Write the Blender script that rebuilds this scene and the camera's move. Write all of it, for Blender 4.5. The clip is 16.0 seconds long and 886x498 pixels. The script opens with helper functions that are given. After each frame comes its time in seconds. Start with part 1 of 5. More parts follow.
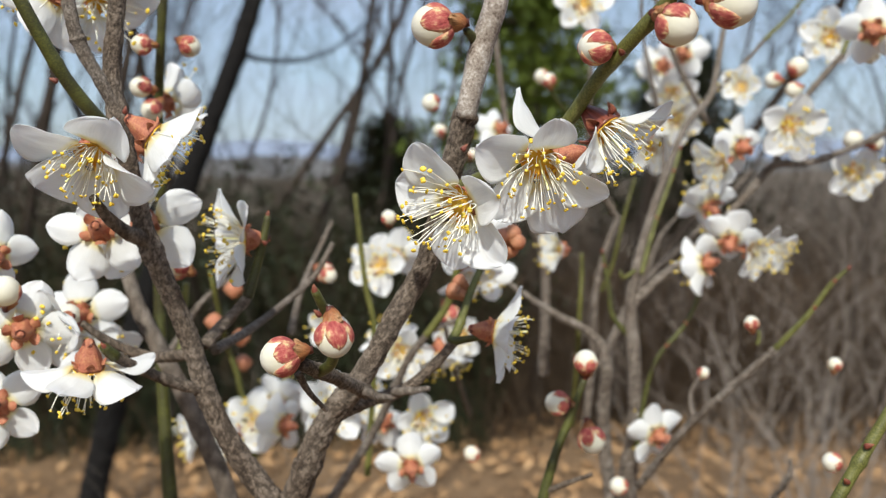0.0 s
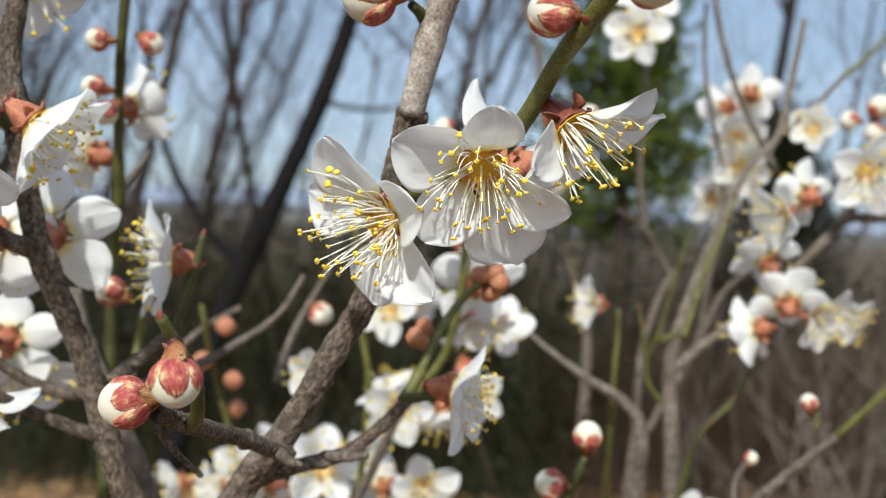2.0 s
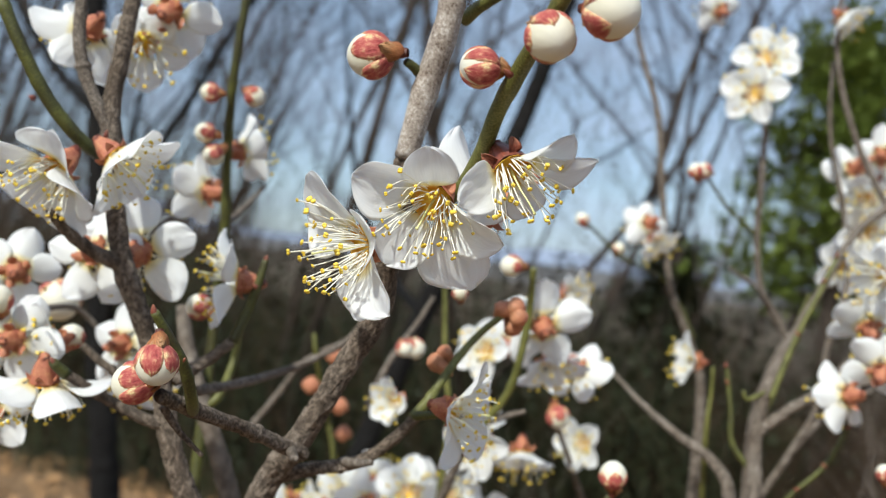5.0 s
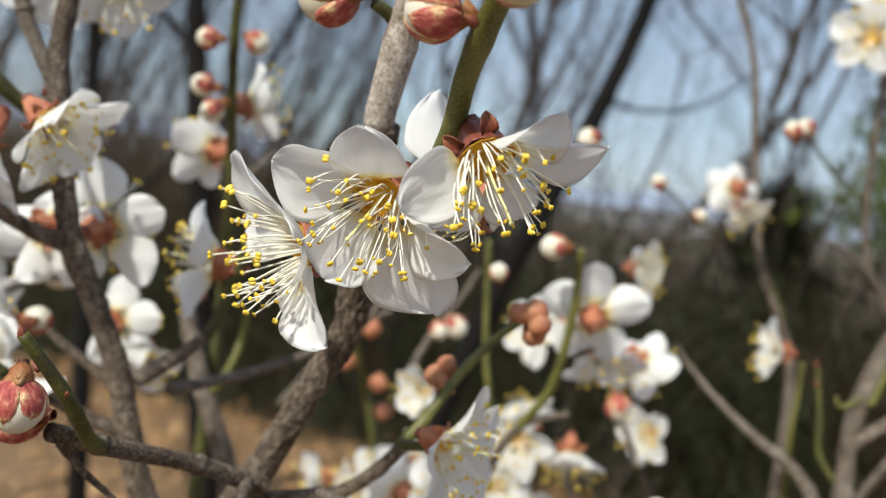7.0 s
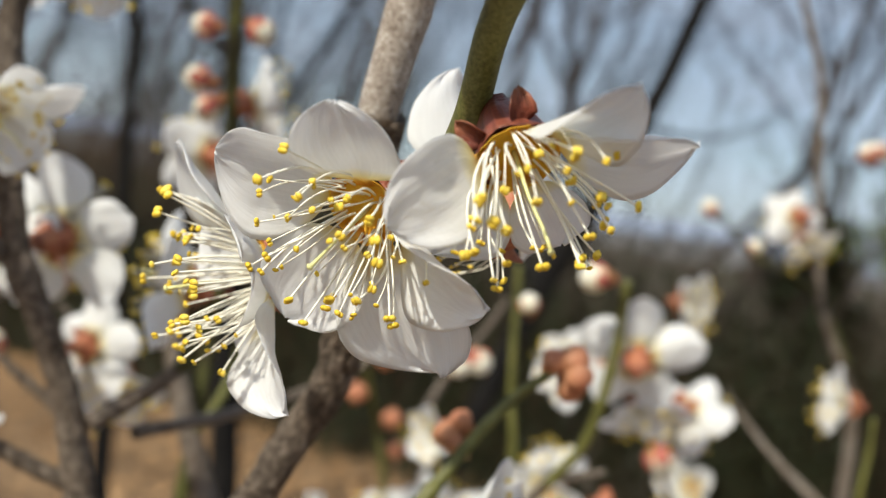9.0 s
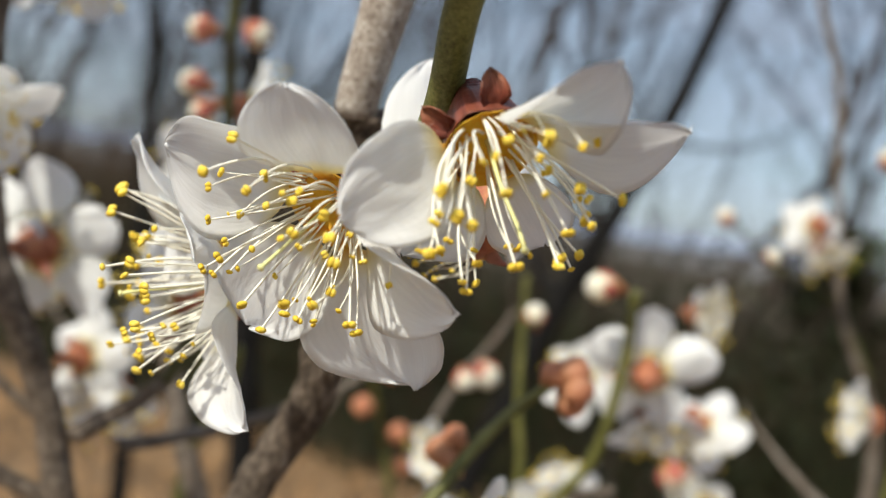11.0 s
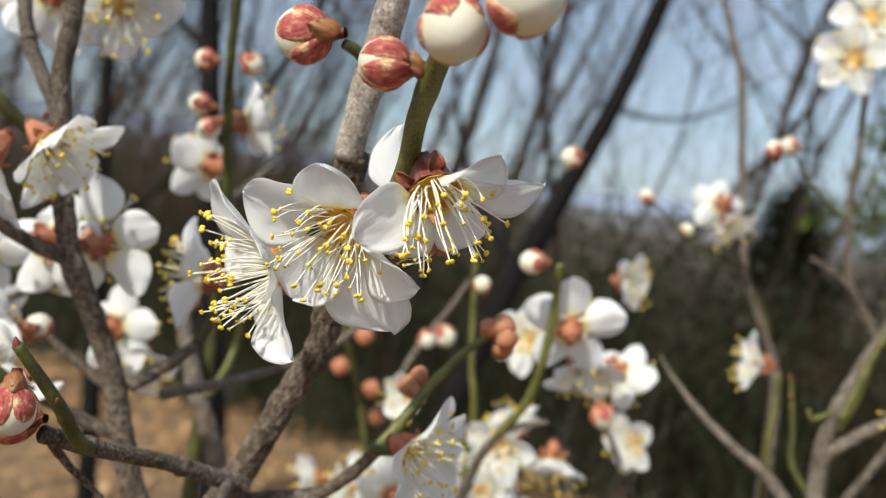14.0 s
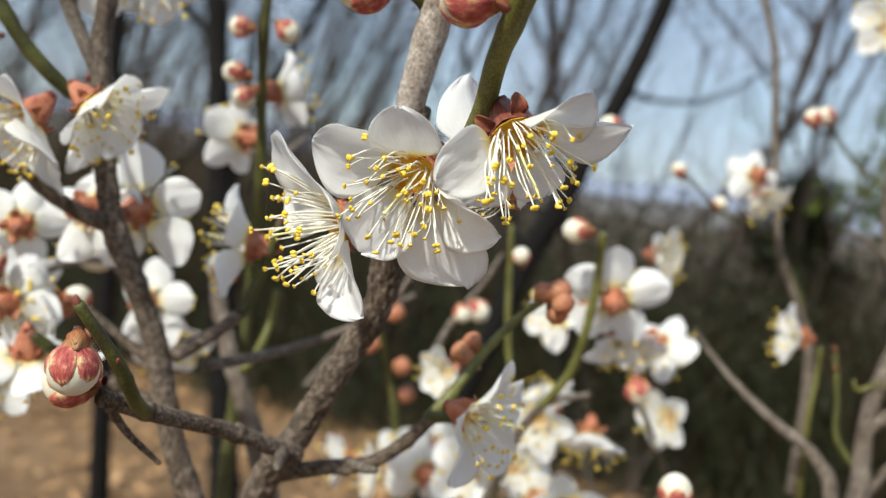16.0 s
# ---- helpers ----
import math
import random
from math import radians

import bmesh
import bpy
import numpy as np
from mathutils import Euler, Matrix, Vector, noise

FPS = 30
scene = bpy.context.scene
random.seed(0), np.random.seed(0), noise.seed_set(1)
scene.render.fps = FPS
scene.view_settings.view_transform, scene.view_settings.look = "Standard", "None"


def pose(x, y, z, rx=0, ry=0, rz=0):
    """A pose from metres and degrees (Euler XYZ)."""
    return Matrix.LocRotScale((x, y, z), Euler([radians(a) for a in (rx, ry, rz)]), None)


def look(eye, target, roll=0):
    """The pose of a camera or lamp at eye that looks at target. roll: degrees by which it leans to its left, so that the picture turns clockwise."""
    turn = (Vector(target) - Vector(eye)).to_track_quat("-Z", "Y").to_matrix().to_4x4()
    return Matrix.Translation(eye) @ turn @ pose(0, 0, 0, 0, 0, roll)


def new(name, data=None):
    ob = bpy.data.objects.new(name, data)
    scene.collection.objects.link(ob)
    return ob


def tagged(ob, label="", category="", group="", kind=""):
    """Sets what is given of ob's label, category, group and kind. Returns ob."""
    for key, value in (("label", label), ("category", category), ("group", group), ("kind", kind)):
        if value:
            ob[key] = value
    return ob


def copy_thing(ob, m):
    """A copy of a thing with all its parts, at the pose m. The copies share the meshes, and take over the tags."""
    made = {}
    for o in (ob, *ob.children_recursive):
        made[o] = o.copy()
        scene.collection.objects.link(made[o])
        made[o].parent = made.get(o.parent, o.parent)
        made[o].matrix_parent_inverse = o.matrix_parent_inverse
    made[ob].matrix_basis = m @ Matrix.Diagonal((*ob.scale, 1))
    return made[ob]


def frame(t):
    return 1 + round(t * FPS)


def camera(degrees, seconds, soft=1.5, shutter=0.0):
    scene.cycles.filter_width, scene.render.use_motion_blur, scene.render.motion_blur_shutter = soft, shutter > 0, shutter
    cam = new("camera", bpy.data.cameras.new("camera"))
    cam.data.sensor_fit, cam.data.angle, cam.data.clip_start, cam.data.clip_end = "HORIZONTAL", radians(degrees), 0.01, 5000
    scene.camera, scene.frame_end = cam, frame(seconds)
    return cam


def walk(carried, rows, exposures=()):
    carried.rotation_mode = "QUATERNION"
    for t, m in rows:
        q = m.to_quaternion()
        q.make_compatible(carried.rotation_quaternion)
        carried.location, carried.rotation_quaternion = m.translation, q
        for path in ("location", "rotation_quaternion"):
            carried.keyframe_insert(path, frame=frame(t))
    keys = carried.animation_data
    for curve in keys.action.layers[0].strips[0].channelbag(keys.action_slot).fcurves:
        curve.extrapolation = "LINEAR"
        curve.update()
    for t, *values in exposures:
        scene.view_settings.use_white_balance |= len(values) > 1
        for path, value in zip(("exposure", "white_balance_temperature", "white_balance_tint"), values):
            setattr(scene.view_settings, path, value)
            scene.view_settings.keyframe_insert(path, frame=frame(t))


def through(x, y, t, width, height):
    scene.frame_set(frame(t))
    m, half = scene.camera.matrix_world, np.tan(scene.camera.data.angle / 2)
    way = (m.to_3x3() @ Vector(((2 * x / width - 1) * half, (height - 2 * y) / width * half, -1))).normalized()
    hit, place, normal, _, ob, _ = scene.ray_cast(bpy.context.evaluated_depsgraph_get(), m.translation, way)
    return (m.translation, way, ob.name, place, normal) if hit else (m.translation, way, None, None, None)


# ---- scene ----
# ---------------------------------------------------------------- camera
cam = camera(53.2, 16.0, soft=1.2)
PATH = [
    (0.0, pose(0.0008, -0.1904, 1.5008, 86.97, 0.01, 0.02)),
    (0.5, pose(0.0030, -0.1849, 1.5053, 86.43, -0.53, 0.46)),
    (1.0, pose(0.0073, -0.1727, 1.5055, 86.98, -0.97, 1.06)),
    (1.5, pose(0.0173, -0.1550, 1.5015, 87.03, -2.19, 2.48)),
    (2.0, pose(0.0294, -0.1452, 1.4948, 90.48, -2.99, 5.69)),
    (2.5, pose(0.0428, -0.1446, 1.4933, 93.02, -4.57, 9.51)),
    (3.0, pose(0.0515, -0.1348, 1.4870, 93.72, -4.58, 11.51)),
    (3.5, pose(0.0508, -0.1369, 1.4874, 93.56, -5.19, 12.59)),
    (4.0, pose(0.0382, -0.1426, 1.4946, 92.82, -5.99, 10.67)),
    (4.5, pose(0.0644, -0.1537, 1.4884, 93.08, -6.17, 13.12)),
    (5.0, pose(0.0743, -0.1553, 1.4919, 93.22, -6.46, 18.26)),
    (7.3, pose(0.0776, -0.0979, 1.5069, 88.34, -8.03, 24.89)),
    (7.5, pose(0.0739, -0.0912, 1.5067, 88.71, -8.85, 24.54)),
    (8.0, pose(0.0679, -0.0786, 1.5052, 88.81, -9.85, 26.27)),
    (8.2, pose(0.0661, -0.0790, 1.5077, 89.11, -9.82, 26.23)),
    (10.3, pose(0.0644, -0.0685, 1.5065, 89.96, -10.04, 27.87)),
    (10.5, pose(0.0656, -0.0683, 1.5070, 90.12, -10.11, 27.77)),
    (11.0, pose(0.0654, -0.0675, 1.5069, 90.19, -9.88, 28.05)),
    (11.5, pose(0.0647, -0.0705, 1.5076, 91.71, -9.74, 25.55)),
    (12.0, pose(0.0646, -0.0706, 1.5072, 91.33, -9.95, 26.26)),
    (12.5, pose(0.0662, -0.0710, 1.5073, 91.72, -9.64, 25.31)),
    (13.0, pose(0.0713, -0.0838, 1.5096, 89.49, -9.38, 27.23)),
    (13.5, pose(0.0817, -0.1029, 1.5098, 89.46, -9.09, 26.30)),
    (14.0, pose(0.0892, -0.1152, 1.5110, 88.67, -8.60, 25.50)),
    (14.5, pose(0.0930, -0.1213, 1.5049, 88.71, -8.95, 25.19)),
    (15.0, pose(0.1004, -0.1112, 1.4989, 88.26, -8.16, 24.99)),
    (15.5, pose(0.0939, -0.1157, 1.5055, 87.80, -7.89, 25.31)),
    (16.0, pose(0.0790, -0.1147, 1.5041, 87.84, -8.09, 25.94)),
]
walk(cam, PATH, ((0.0, 0.08, 6650, 5), (2.0, 0.12, 6600, 4), (3.5, 0.16, 6600, 4), (5.0, 0.16, 6500, 3), (8.0, 0.09, 7100, 5), (10.5, 0.09, 7150, 5), (11.0, 0.08, 7100, 5), (12.5, -0.06, 7150, 7), (13.5, 0.06, 7000, 5), (15.0, 0.20, 6800, 4), (16.0, 0.18, 6850, 4)))
cam.data.dof.use_dof = True
cam.data.dof.aperture_fstop = 19.0
cam.data.dof.aperture_blades = 0

# ---------------------------------------------------------------- light
SUN_AZ, SUN_EL = radians(-172), radians(42)      # azimuth from +y towards +x
world = bpy.data.worlds.new("sky")
scene.world = world
world.use_nodes = True
wn = world.node_tree
sky = wn.nodes.new("ShaderNodeTexSky")
sky.sky_type = "NISHITA"
sky.sun_disc = False
sky.sun_elevation, sky.sun_rotation = SUN_EL, SUN_AZ
sky.air_density, sky.dust_density, sky.ozone_density = 1.0, 1.8, 1.1
where = wn.nodes.new("ShaderNodeTexCoord")
drawn = wn.nodes.new("ShaderNodeMapping")
drawn.inputs["Scale"].default_value = (1.0, 1.0, 3.2)
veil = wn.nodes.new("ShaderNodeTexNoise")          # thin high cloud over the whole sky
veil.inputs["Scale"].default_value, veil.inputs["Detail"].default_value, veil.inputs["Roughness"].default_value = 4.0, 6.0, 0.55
cover = wn.nodes.new("ShaderNodeMapRange")
for slot, v in zip(("From Min", "From Max", "To Min", "To Max"), (0.34, 0.70, 0.28, 0.74)):
    cover.inputs[slot].default_value = v
cloudy = wn.nodes.new("ShaderNodeMix")
cloudy.data_type = "RGBA"
cloudy.inputs[7].default_value = (3.5, 4.12, 5.6, 1)
wn.links.new(where.outputs["Generated"], drawn.inputs[0])
wn.links.new(drawn.outputs[0], veil.inputs["Vector"])
wn.links.new(veil.outputs[0], cover.inputs["Value"])
wn.links.new(cover.outputs["Result"], cloudy.inputs[0])
wn.links.new(sky.outputs[0], cloudy.inputs[6])
wn.links.new(cloudy.outputs[2], wn.nodes["Background"].inputs[0])
wn.nodes["Background"].inputs[1].default_value = 0.14
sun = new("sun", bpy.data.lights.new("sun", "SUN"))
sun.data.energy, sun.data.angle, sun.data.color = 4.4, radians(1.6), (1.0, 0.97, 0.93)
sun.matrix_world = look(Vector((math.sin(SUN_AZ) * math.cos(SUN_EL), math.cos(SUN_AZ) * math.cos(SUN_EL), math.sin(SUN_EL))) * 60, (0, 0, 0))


# ---------------------------------------------------------------- materials
def material(name, rough=0.6, spec=0.4):
    m = bpy.data.materials.new(name)
    m.use_nodes = True
    b = m.node_tree.nodes["Principled BSDF"]
    b.inputs["Roughness"].default_value = rough
    b.inputs["Specular IOR Level"].default_value = spec
    return m, m.node_tree, b


def node(tree, kind, **values):
    n = tree.nodes.new(kind)
    for key, v in values.items():
        n.inputs[key.replace("_", " ")].default_value = v
    return n


def ramp(tree, source, *stops):
    r = tree.nodes.new("ShaderNodeValToRGB")
    e = r.color_ramp.elements
    while len(e) < len(stops):
        e.new(0.5)
    for k, (p, c) in zip(e, stops):
        k.position, k.color = p, (*c, 1)
    tree.links.new(source, r.inputs[0])
    return r


def noise_at(tree, scale, detail=4.0, stretch=(1, 1, 1), rough=0.55):
    co = tree.nodes.new("ShaderNodeTexCoord")
    mp = tree.nodes.new("ShaderNodeMapping")
    mp.inputs["Scale"].default_value = stretch
    tree.links.new(co.outputs["Object"], mp.inputs[0])
    n = node(tree, "ShaderNodeTexNoise", Scale=scale, Detail=detail, Roughness=rough)
    tree.links.new(mp.outputs[0], n.inputs["Vector"])
    return n


def bump(tree, shader, source, strength, distance):
    b = node(tree, "ShaderNodeBump", Strength=strength, Distance=distance)
    tree.links.new(source, b.inputs["Height"])
    tree.links.new(b.outputs[0], shader.inputs["Normal"])


def two_scale(name, scale_a, scale_b, stops, rough=0.7, spec=0.3, relief=0.5, depth=0.001, mix=0.5, fine=6.0):
    """A surface whose colour follows broad noise mixed with fine noise, with relief from the fine one."""
    m, t, b = material(name, rough, spec)
    a, c = noise_at(t, scale_a, 3), noise_at(t, scale_b, fine)
    mx = node(t, "ShaderNodeMix", Factor=mix)
    t.links.new(a.outputs[0], mx.inputs[2])
    t.links.new(c.outputs[0], mx.inputs[3])
    r = ramp(t, mx.outputs[0], *stops)
    t.links.new(r.outputs[0], b.inputs["Base Color"])
    bump(t, b, c.outputs[0], relief, depth)
    return m


def bark_material(name, dark, mid, light, scale=420.0, depth=0.0006):
    """Fissured bark: dark cracks and pale flaking ridges, broken up by grain and by broad blotches."""
    m, t, b = material(name, 0.84, 0.22)
    big, fine = noise_at(t, scale * 0.22, 3), noise_at(t, scale * 4.5, 7, rough=0.72)
    co = t.nodes.new("ShaderNodeTexCoord")
    sep = t.nodes.new("ShaderNodeSeparateXYZ")
    t.links.new(co.outputs["UV"], sep.inputs[0])
    mx = node(t, "ShaderNodeMix", Factor=0.78)
    t.links.new(sep.outputs[0], mx.inputs[2])
    t.links.new(fine.outputs[0], mx.inputs[3])
    r = ramp(t, mx.outputs[0], (0.30, dark), (0.50, mid), (0.74, light))
    tint = node(t, "ShaderNodeMix")
    tint.data_type, tint.blend_type = "RGBA", "MULTIPLY"
    tint.inputs[0].default_value = 0.75
    shade = ramp(t, big.outputs[0], (0.32, (0.60, 0.52, 0.45)), (0.5, (0.95, 0.90, 0.84)), (0.68, (1.15, 1.14, 1.12)))
    t.links.new(r.outputs[0], tint.inputs[6])
    t.links.new(shade.outputs[0], tint.inputs[7])
    t.links.new(tint.outputs[2], b.inputs["Base Color"])
    bump(t, b, fine.outputs[0], 0.95, depth)
    return m


def thin_material(name, colour, tip, through, rough=0.5, vein=0.12, relief=0.45):
    """A thin leaf-like sheet that lets part of the light pass; colour runs from base to tip by the sheet's own length."""
    m, t, b = material(name, rough, 0.35)
    co = t.nodes.new("ShaderNodeTexCoord")
    sep = t.nodes.new("ShaderNodeSeparateXYZ")
    t.links.new(co.outputs["UV"], sep.inputs[0])
    r = ramp(t, sep.outputs[0], *[(p, c) for p, c in colour])
    stretch = t.nodes.new("ShaderNodeMapping")
    stretch.inputs["Scale"].default_value = (2.2, 26, 1)
    t.links.new(co.outputs["UV"], stretch.inputs[0])
    n = node(t, "ShaderNodeTexNoise", Scale=1.0, Detail=3.0)
    t.links.new(stretch.outputs[0], n.inputs["Vector"])
    n2 = node(t, "ShaderNodeTexNoise", Scale=9.0, Detail=4.0)
    t.links.new(co.outputs["UV"], n2.inputs["Vector"])
    veins = ramp(t, n.outputs[0], (0.3, (1 - vein, 1 - vein, 1 - vein)), (0.6, (1, 1, 1)))
    mx = node(t, "ShaderNodeMix")
    mx.data_type, mx.blend_type = "RGBA", "MULTIPLY"
    mx.inputs[0].default_value = 1.0
    t.links.new(r.outputs[0], mx.inputs[6])
    t.links.new(veins.outputs[0], mx.inputs[7])
    t.links.new(mx.outputs[2], b.inputs["Base Color"])
    sm = node(t, "ShaderNodeMix", Factor=0.6)
    t.links.new(n.outputs[0], sm.inputs[2])
    t.links.new(n2.outputs[0], sm.inputs[3])
    bump(t, b, sm.outputs[0], relief, 0.0006)
    tr = t.nodes.new("ShaderNodeBsdfTranslucent")
    t.links.new(mx.outputs[2], tr.inputs[0])
    ms = node(t, "ShaderNodeMixShader", Fac=through)
    out = t.nodes["Material Output"]
    t.links.new(b.outputs[0], ms.inputs[1])
    t.links.new(tr.outputs[0], ms.inputs[2])
    t.links.new(ms.outputs[0], out.inputs[0])
    return m


BARK = bark_material("plum_bark", (0.022, 0.018, 0.015), (0.125, 0.10, 0.08), (0.36, 0.30, 0.25), 420, 0.0007)
BARK_SMOOTH = two_scale("young_plum_bark", 260, 1500, ((0.38, (0.12, 0.088, 0.067)), (0.45, (0.24, 0.197, 0.163)), (0.54, (0.33, 0.285, 0.245)), (0.63, (0.50, 0.455, 0.41))), 0.55, 0.35, 0.6, 0.00025, 0.55, 8.0)
BARK_GREY = bark_material("grey_twig_bark", (0.045, 0.037, 0.031), (0.15, 0.128, 0.11), (0.34, 0.30, 0.265), 500, 0.0005)
SHOOT = two_scale("green_shoot", 160, 2600, ((0.34, (0.0387, 0.0344, 0.0103)), (0.46, (0.0903, 0.0929, 0.0206)), (0.66, (0.181, 0.176, 0.0533))), 0.48, 0.4, 0.35, 0.0001, 0.55)
SHOOT_DARK = two_scale("dark_green_shoot", 120, 2200, ((0.36, (0.03, 0.022, 0.01)), (0.5, (0.055, 0.058, 0.014)), (0.64, (0.11, 0.115, 0.025))), 0.5, 0.4, 0.35, 0.0001, 0.5)
PETAL = thin_material("petal", ((0.0, (0.82, 0.40, 0.04)), (0.07, (0.87, 0.60, 0.13)), (0.16, (0.91, 0.84, 0.56)), (0.28, (0.925, 0.93, 0.915)), (1.0, (0.94, 0.95, 0.965))), None, 0.55, 0.5, 0.05, 0.38)
SEPAL = thin_material("sepal", ((0.0, (0.52, 0.29, 0.13)), (0.35, (0.60, 0.26, 0.14)), (1.0, (0.60, 0.23, 0.14))), None, 0.25, 0.5, 0.3)
SCALE = thin_material("bud_scale", ((0.0, (0.36, 0.12, 0.05)), (0.5, (0.56, 0.24, 0.095)), (1.0, (0.68, 0.42, 0.22))), None, 0.32, 0.5, 0.55)
SPENT = thin_material("spent_sepal", ((0.0, (0.50, 0.30, 0.13)), (0.4, (0.64, 0.31, 0.17)), (1.0, (0.66, 0.27, 0.16))), None, 0.35, 0.5, 0.25)
BRACT = thin_material("bract", ((0.0, (0.10, 0.028, 0.020)), (0.5, (0.25, 0.065, 0.042)), (1.0, (0.44, 0.17, 0.095))), None, 0.15, 0.28, 0.6)
BUD_SEPAL, t_, b_ = material("bud_sepal", 0.6, 0.28)
co_ = t_.nodes.new("ShaderNodeTexCoord")
n_ = node(t_, "ShaderNodeTexNoise", Scale=4.4, Detail=6.0, Roughness=0.62)
t_.links.new(co_.outputs["UV"], n_.inputs["Vector"])
sp_ = t_.nodes.new("ShaderNodeSeparateXYZ")
t_.links.new(co_.outputs["UV"], sp_.inputs[0])
edge_ = ramp(t_, sp_.outputs[1], (0.0, (0, 0, 0)), (0.24, (0.9, 0.9, 0.9)), (0.76, (0.9, 0.9, 0.9)), (1.0, (0, 0, 0)))
tip_ = ramp(t_, sp_.outputs[0], (0.76, (1, 1, 1)), (1.0, (0, 0, 0)))
e_ = node(t_, "ShaderNodeMath")
e_.operation = "MULTIPLY"
t_.links.new(edge_.outputs[0], e_.inputs[0])
t_.links.new(tip_.outputs[0], e_.inputs[1])
spots_ = ramp(t_, n_.outputs[0], (0.30, (0, 0, 0)), (0.70, (1, 1, 1)))
m_ = node(t_, "ShaderNodeMix", Factor=0.68)
t_.links.new(e_.outputs[0], m_.inputs[2])
t_.links.new(spots_.outputs[0], m_.inputs[3])
r_ = ramp(t_, m_.outputs[0], (0.14, (0.78, 0.72, 0.46)), (0.28, (0.66, 0.50, 0.26)), (0.40, (0.52, 0.24, 0.15)), (0.54, (0.42, 0.115, 0.09)), (0.70, (0.34, 0.062, 0.058)), (0.9, (0.24, 0.04, 0.04)))
t_.links.new(r_.outputs[0], b_.inputs["Base Color"])
bump(t_, b_, n_.outputs[0], 0.9, 0.0006)
CALYX = two_scale("calyx_cup", 7, 34, ((0.34, (0.22, 0.06, 0.035)), (0.46, (0.38, 0.12, 0.07)), (0.58, (0.48, 0.20, 0.10)), (0.70, (0.42, 0.28, 0.10))), 0.5, 0.4, 0.8, 0.0004, 0.5)
NECTAR = two_scale("flower_throat", 8, 40, ((0.35, (0.74, 0.34, 0.03)), (0.65, (0.80, 0.56, 0.08))), 0.7, 0.15, 0.2, 0.0001)
FILAMENT = two_scale("filament", 6, 50, ((0.3, (0.84, 0.82, 0.68)), (0.7, (0.93, 0.92, 0.86))), 0.4, 0.4, 0.1, 0.00005)
ANTHER = two_scale("anther", 12, 70, ((0.35, (0.56, 0.36, 0.03)), (0.5, (0.78, 0.57, 0.07)), (0.65, (0.87, 0.73, 0.19))), 0.75, 0.2, 0.5, 0.00008)
PISTIL = two_scale("pistil", 10, 50, ((0.35, (0.68, 0.66, 0.26)), (0.65, (0.80, 0.79, 0.42))), 0.4, 0.4, 0.1, 0.00005)
BUD = thin_material("bud_petal", ((0.0, (0.62, 0.60, 0.30)), (0.45, (0.84, 0.80, 0.62)), (1.0, (0.87, 0.85, 0.76))), None, 0.25, 0.55, 0.05, 0.15)
STRAW = two_scale("leaf_litter", 1.1, 38, ((0.30, (0.0702, 0.0429, 0.0234)), (0.47, (0.194, 0.121, 0.0664)), (0.60, (0.296, 0.194, 0.113)), (0.75, (0.406, 0.296, 0.194))), 0.9, 0.15, 1.0, 0.03, 0.6)
DRY_LEAF = two_scale("dry_leaf", 6, 60, ((0.3, (0.187, 0.0935, 0.0382)), (0.5, (0.391, 0.23, 0.111)), (0.7, (0.561, 0.391, 0.23))), 0.8, 0.2, 0.4, 0.002)
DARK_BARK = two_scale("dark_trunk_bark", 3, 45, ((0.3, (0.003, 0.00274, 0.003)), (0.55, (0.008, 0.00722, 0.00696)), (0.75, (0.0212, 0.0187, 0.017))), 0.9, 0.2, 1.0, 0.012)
WOOD_BARK = two_scale("woodland_bark", 2.5, 40, ((0.3, (0.0153, 0.0122, 0.0101)), (0.5, (0.0403, 0.0306, 0.0244)), (0.7, (0.0818, 0.0653, 0.0526))), 0.9, 0.2, 1.0, 0.008)
TWIG_GREY = two_scale("bare_twig", 30, 240, ((0.3, (0.10, 0.083, 0.07)), (0.5, (0.21, 0.178, 0.152)), (0.7, (0.36, 0.32, 0.28))), 0.8, 0.25, 0.6, 0.0006)
BRUSH = two_scale("dry_brush", 0.6, 12, ((0.3, (0.0174, 0.0114, 0.0073)), (0.5, (0.0469, 0.0316, 0.0195)), (0.7, (0.0968, 0.0681, 0.0428))), 0.9, 0.15, 0.3, 0.002)
NEEDLE = two_scale("conifer_needle", 0.9, 9, ((0.3, (0.0516, 0.0825, 0.0155)), (0.5, (0.134, 0.186, 0.033)), (0.72, (0.258, 0.3, 0.067))), 0.6, 0.3, 0.2, 0.002)
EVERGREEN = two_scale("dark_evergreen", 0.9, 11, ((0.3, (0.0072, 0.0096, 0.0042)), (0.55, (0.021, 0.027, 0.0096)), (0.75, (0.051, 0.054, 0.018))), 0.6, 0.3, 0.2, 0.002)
HILL = two_scale("far_hillside", 0.07, 0.35, ((0.36, (0.0456, 0.0421, 0.0351)), (0.5, (0.0788, 0.0678, 0.057)), (0.62, (0.125, 0.106, 0.0876))), 0.95, 0.1, 0.5, 0.5)
# aerial haze is painted into these two base colours: greyed hills, blue mountains
HAZE_TINTED_HILL = two_scale("haze_tinted_hillside", 0.02, 0.12, ((0.34, (0.087, 0.0886, 0.0929)), (0.5, (0.122, 0.121, 0.124)), (0.64, (0.167, 0.161, 0.16))), 0.95, 0.1, 0.3, 0.5)
HAZE_TINTED_MOUNTAIN = two_scale("haze_tinted_mountain", 0.004, 0.05, ((0.3, (0.22, 0.265, 0.36)), (0.7, (0.30, 0.35, 0.45))), 1.0, 0.0, 0.2, 0.5)


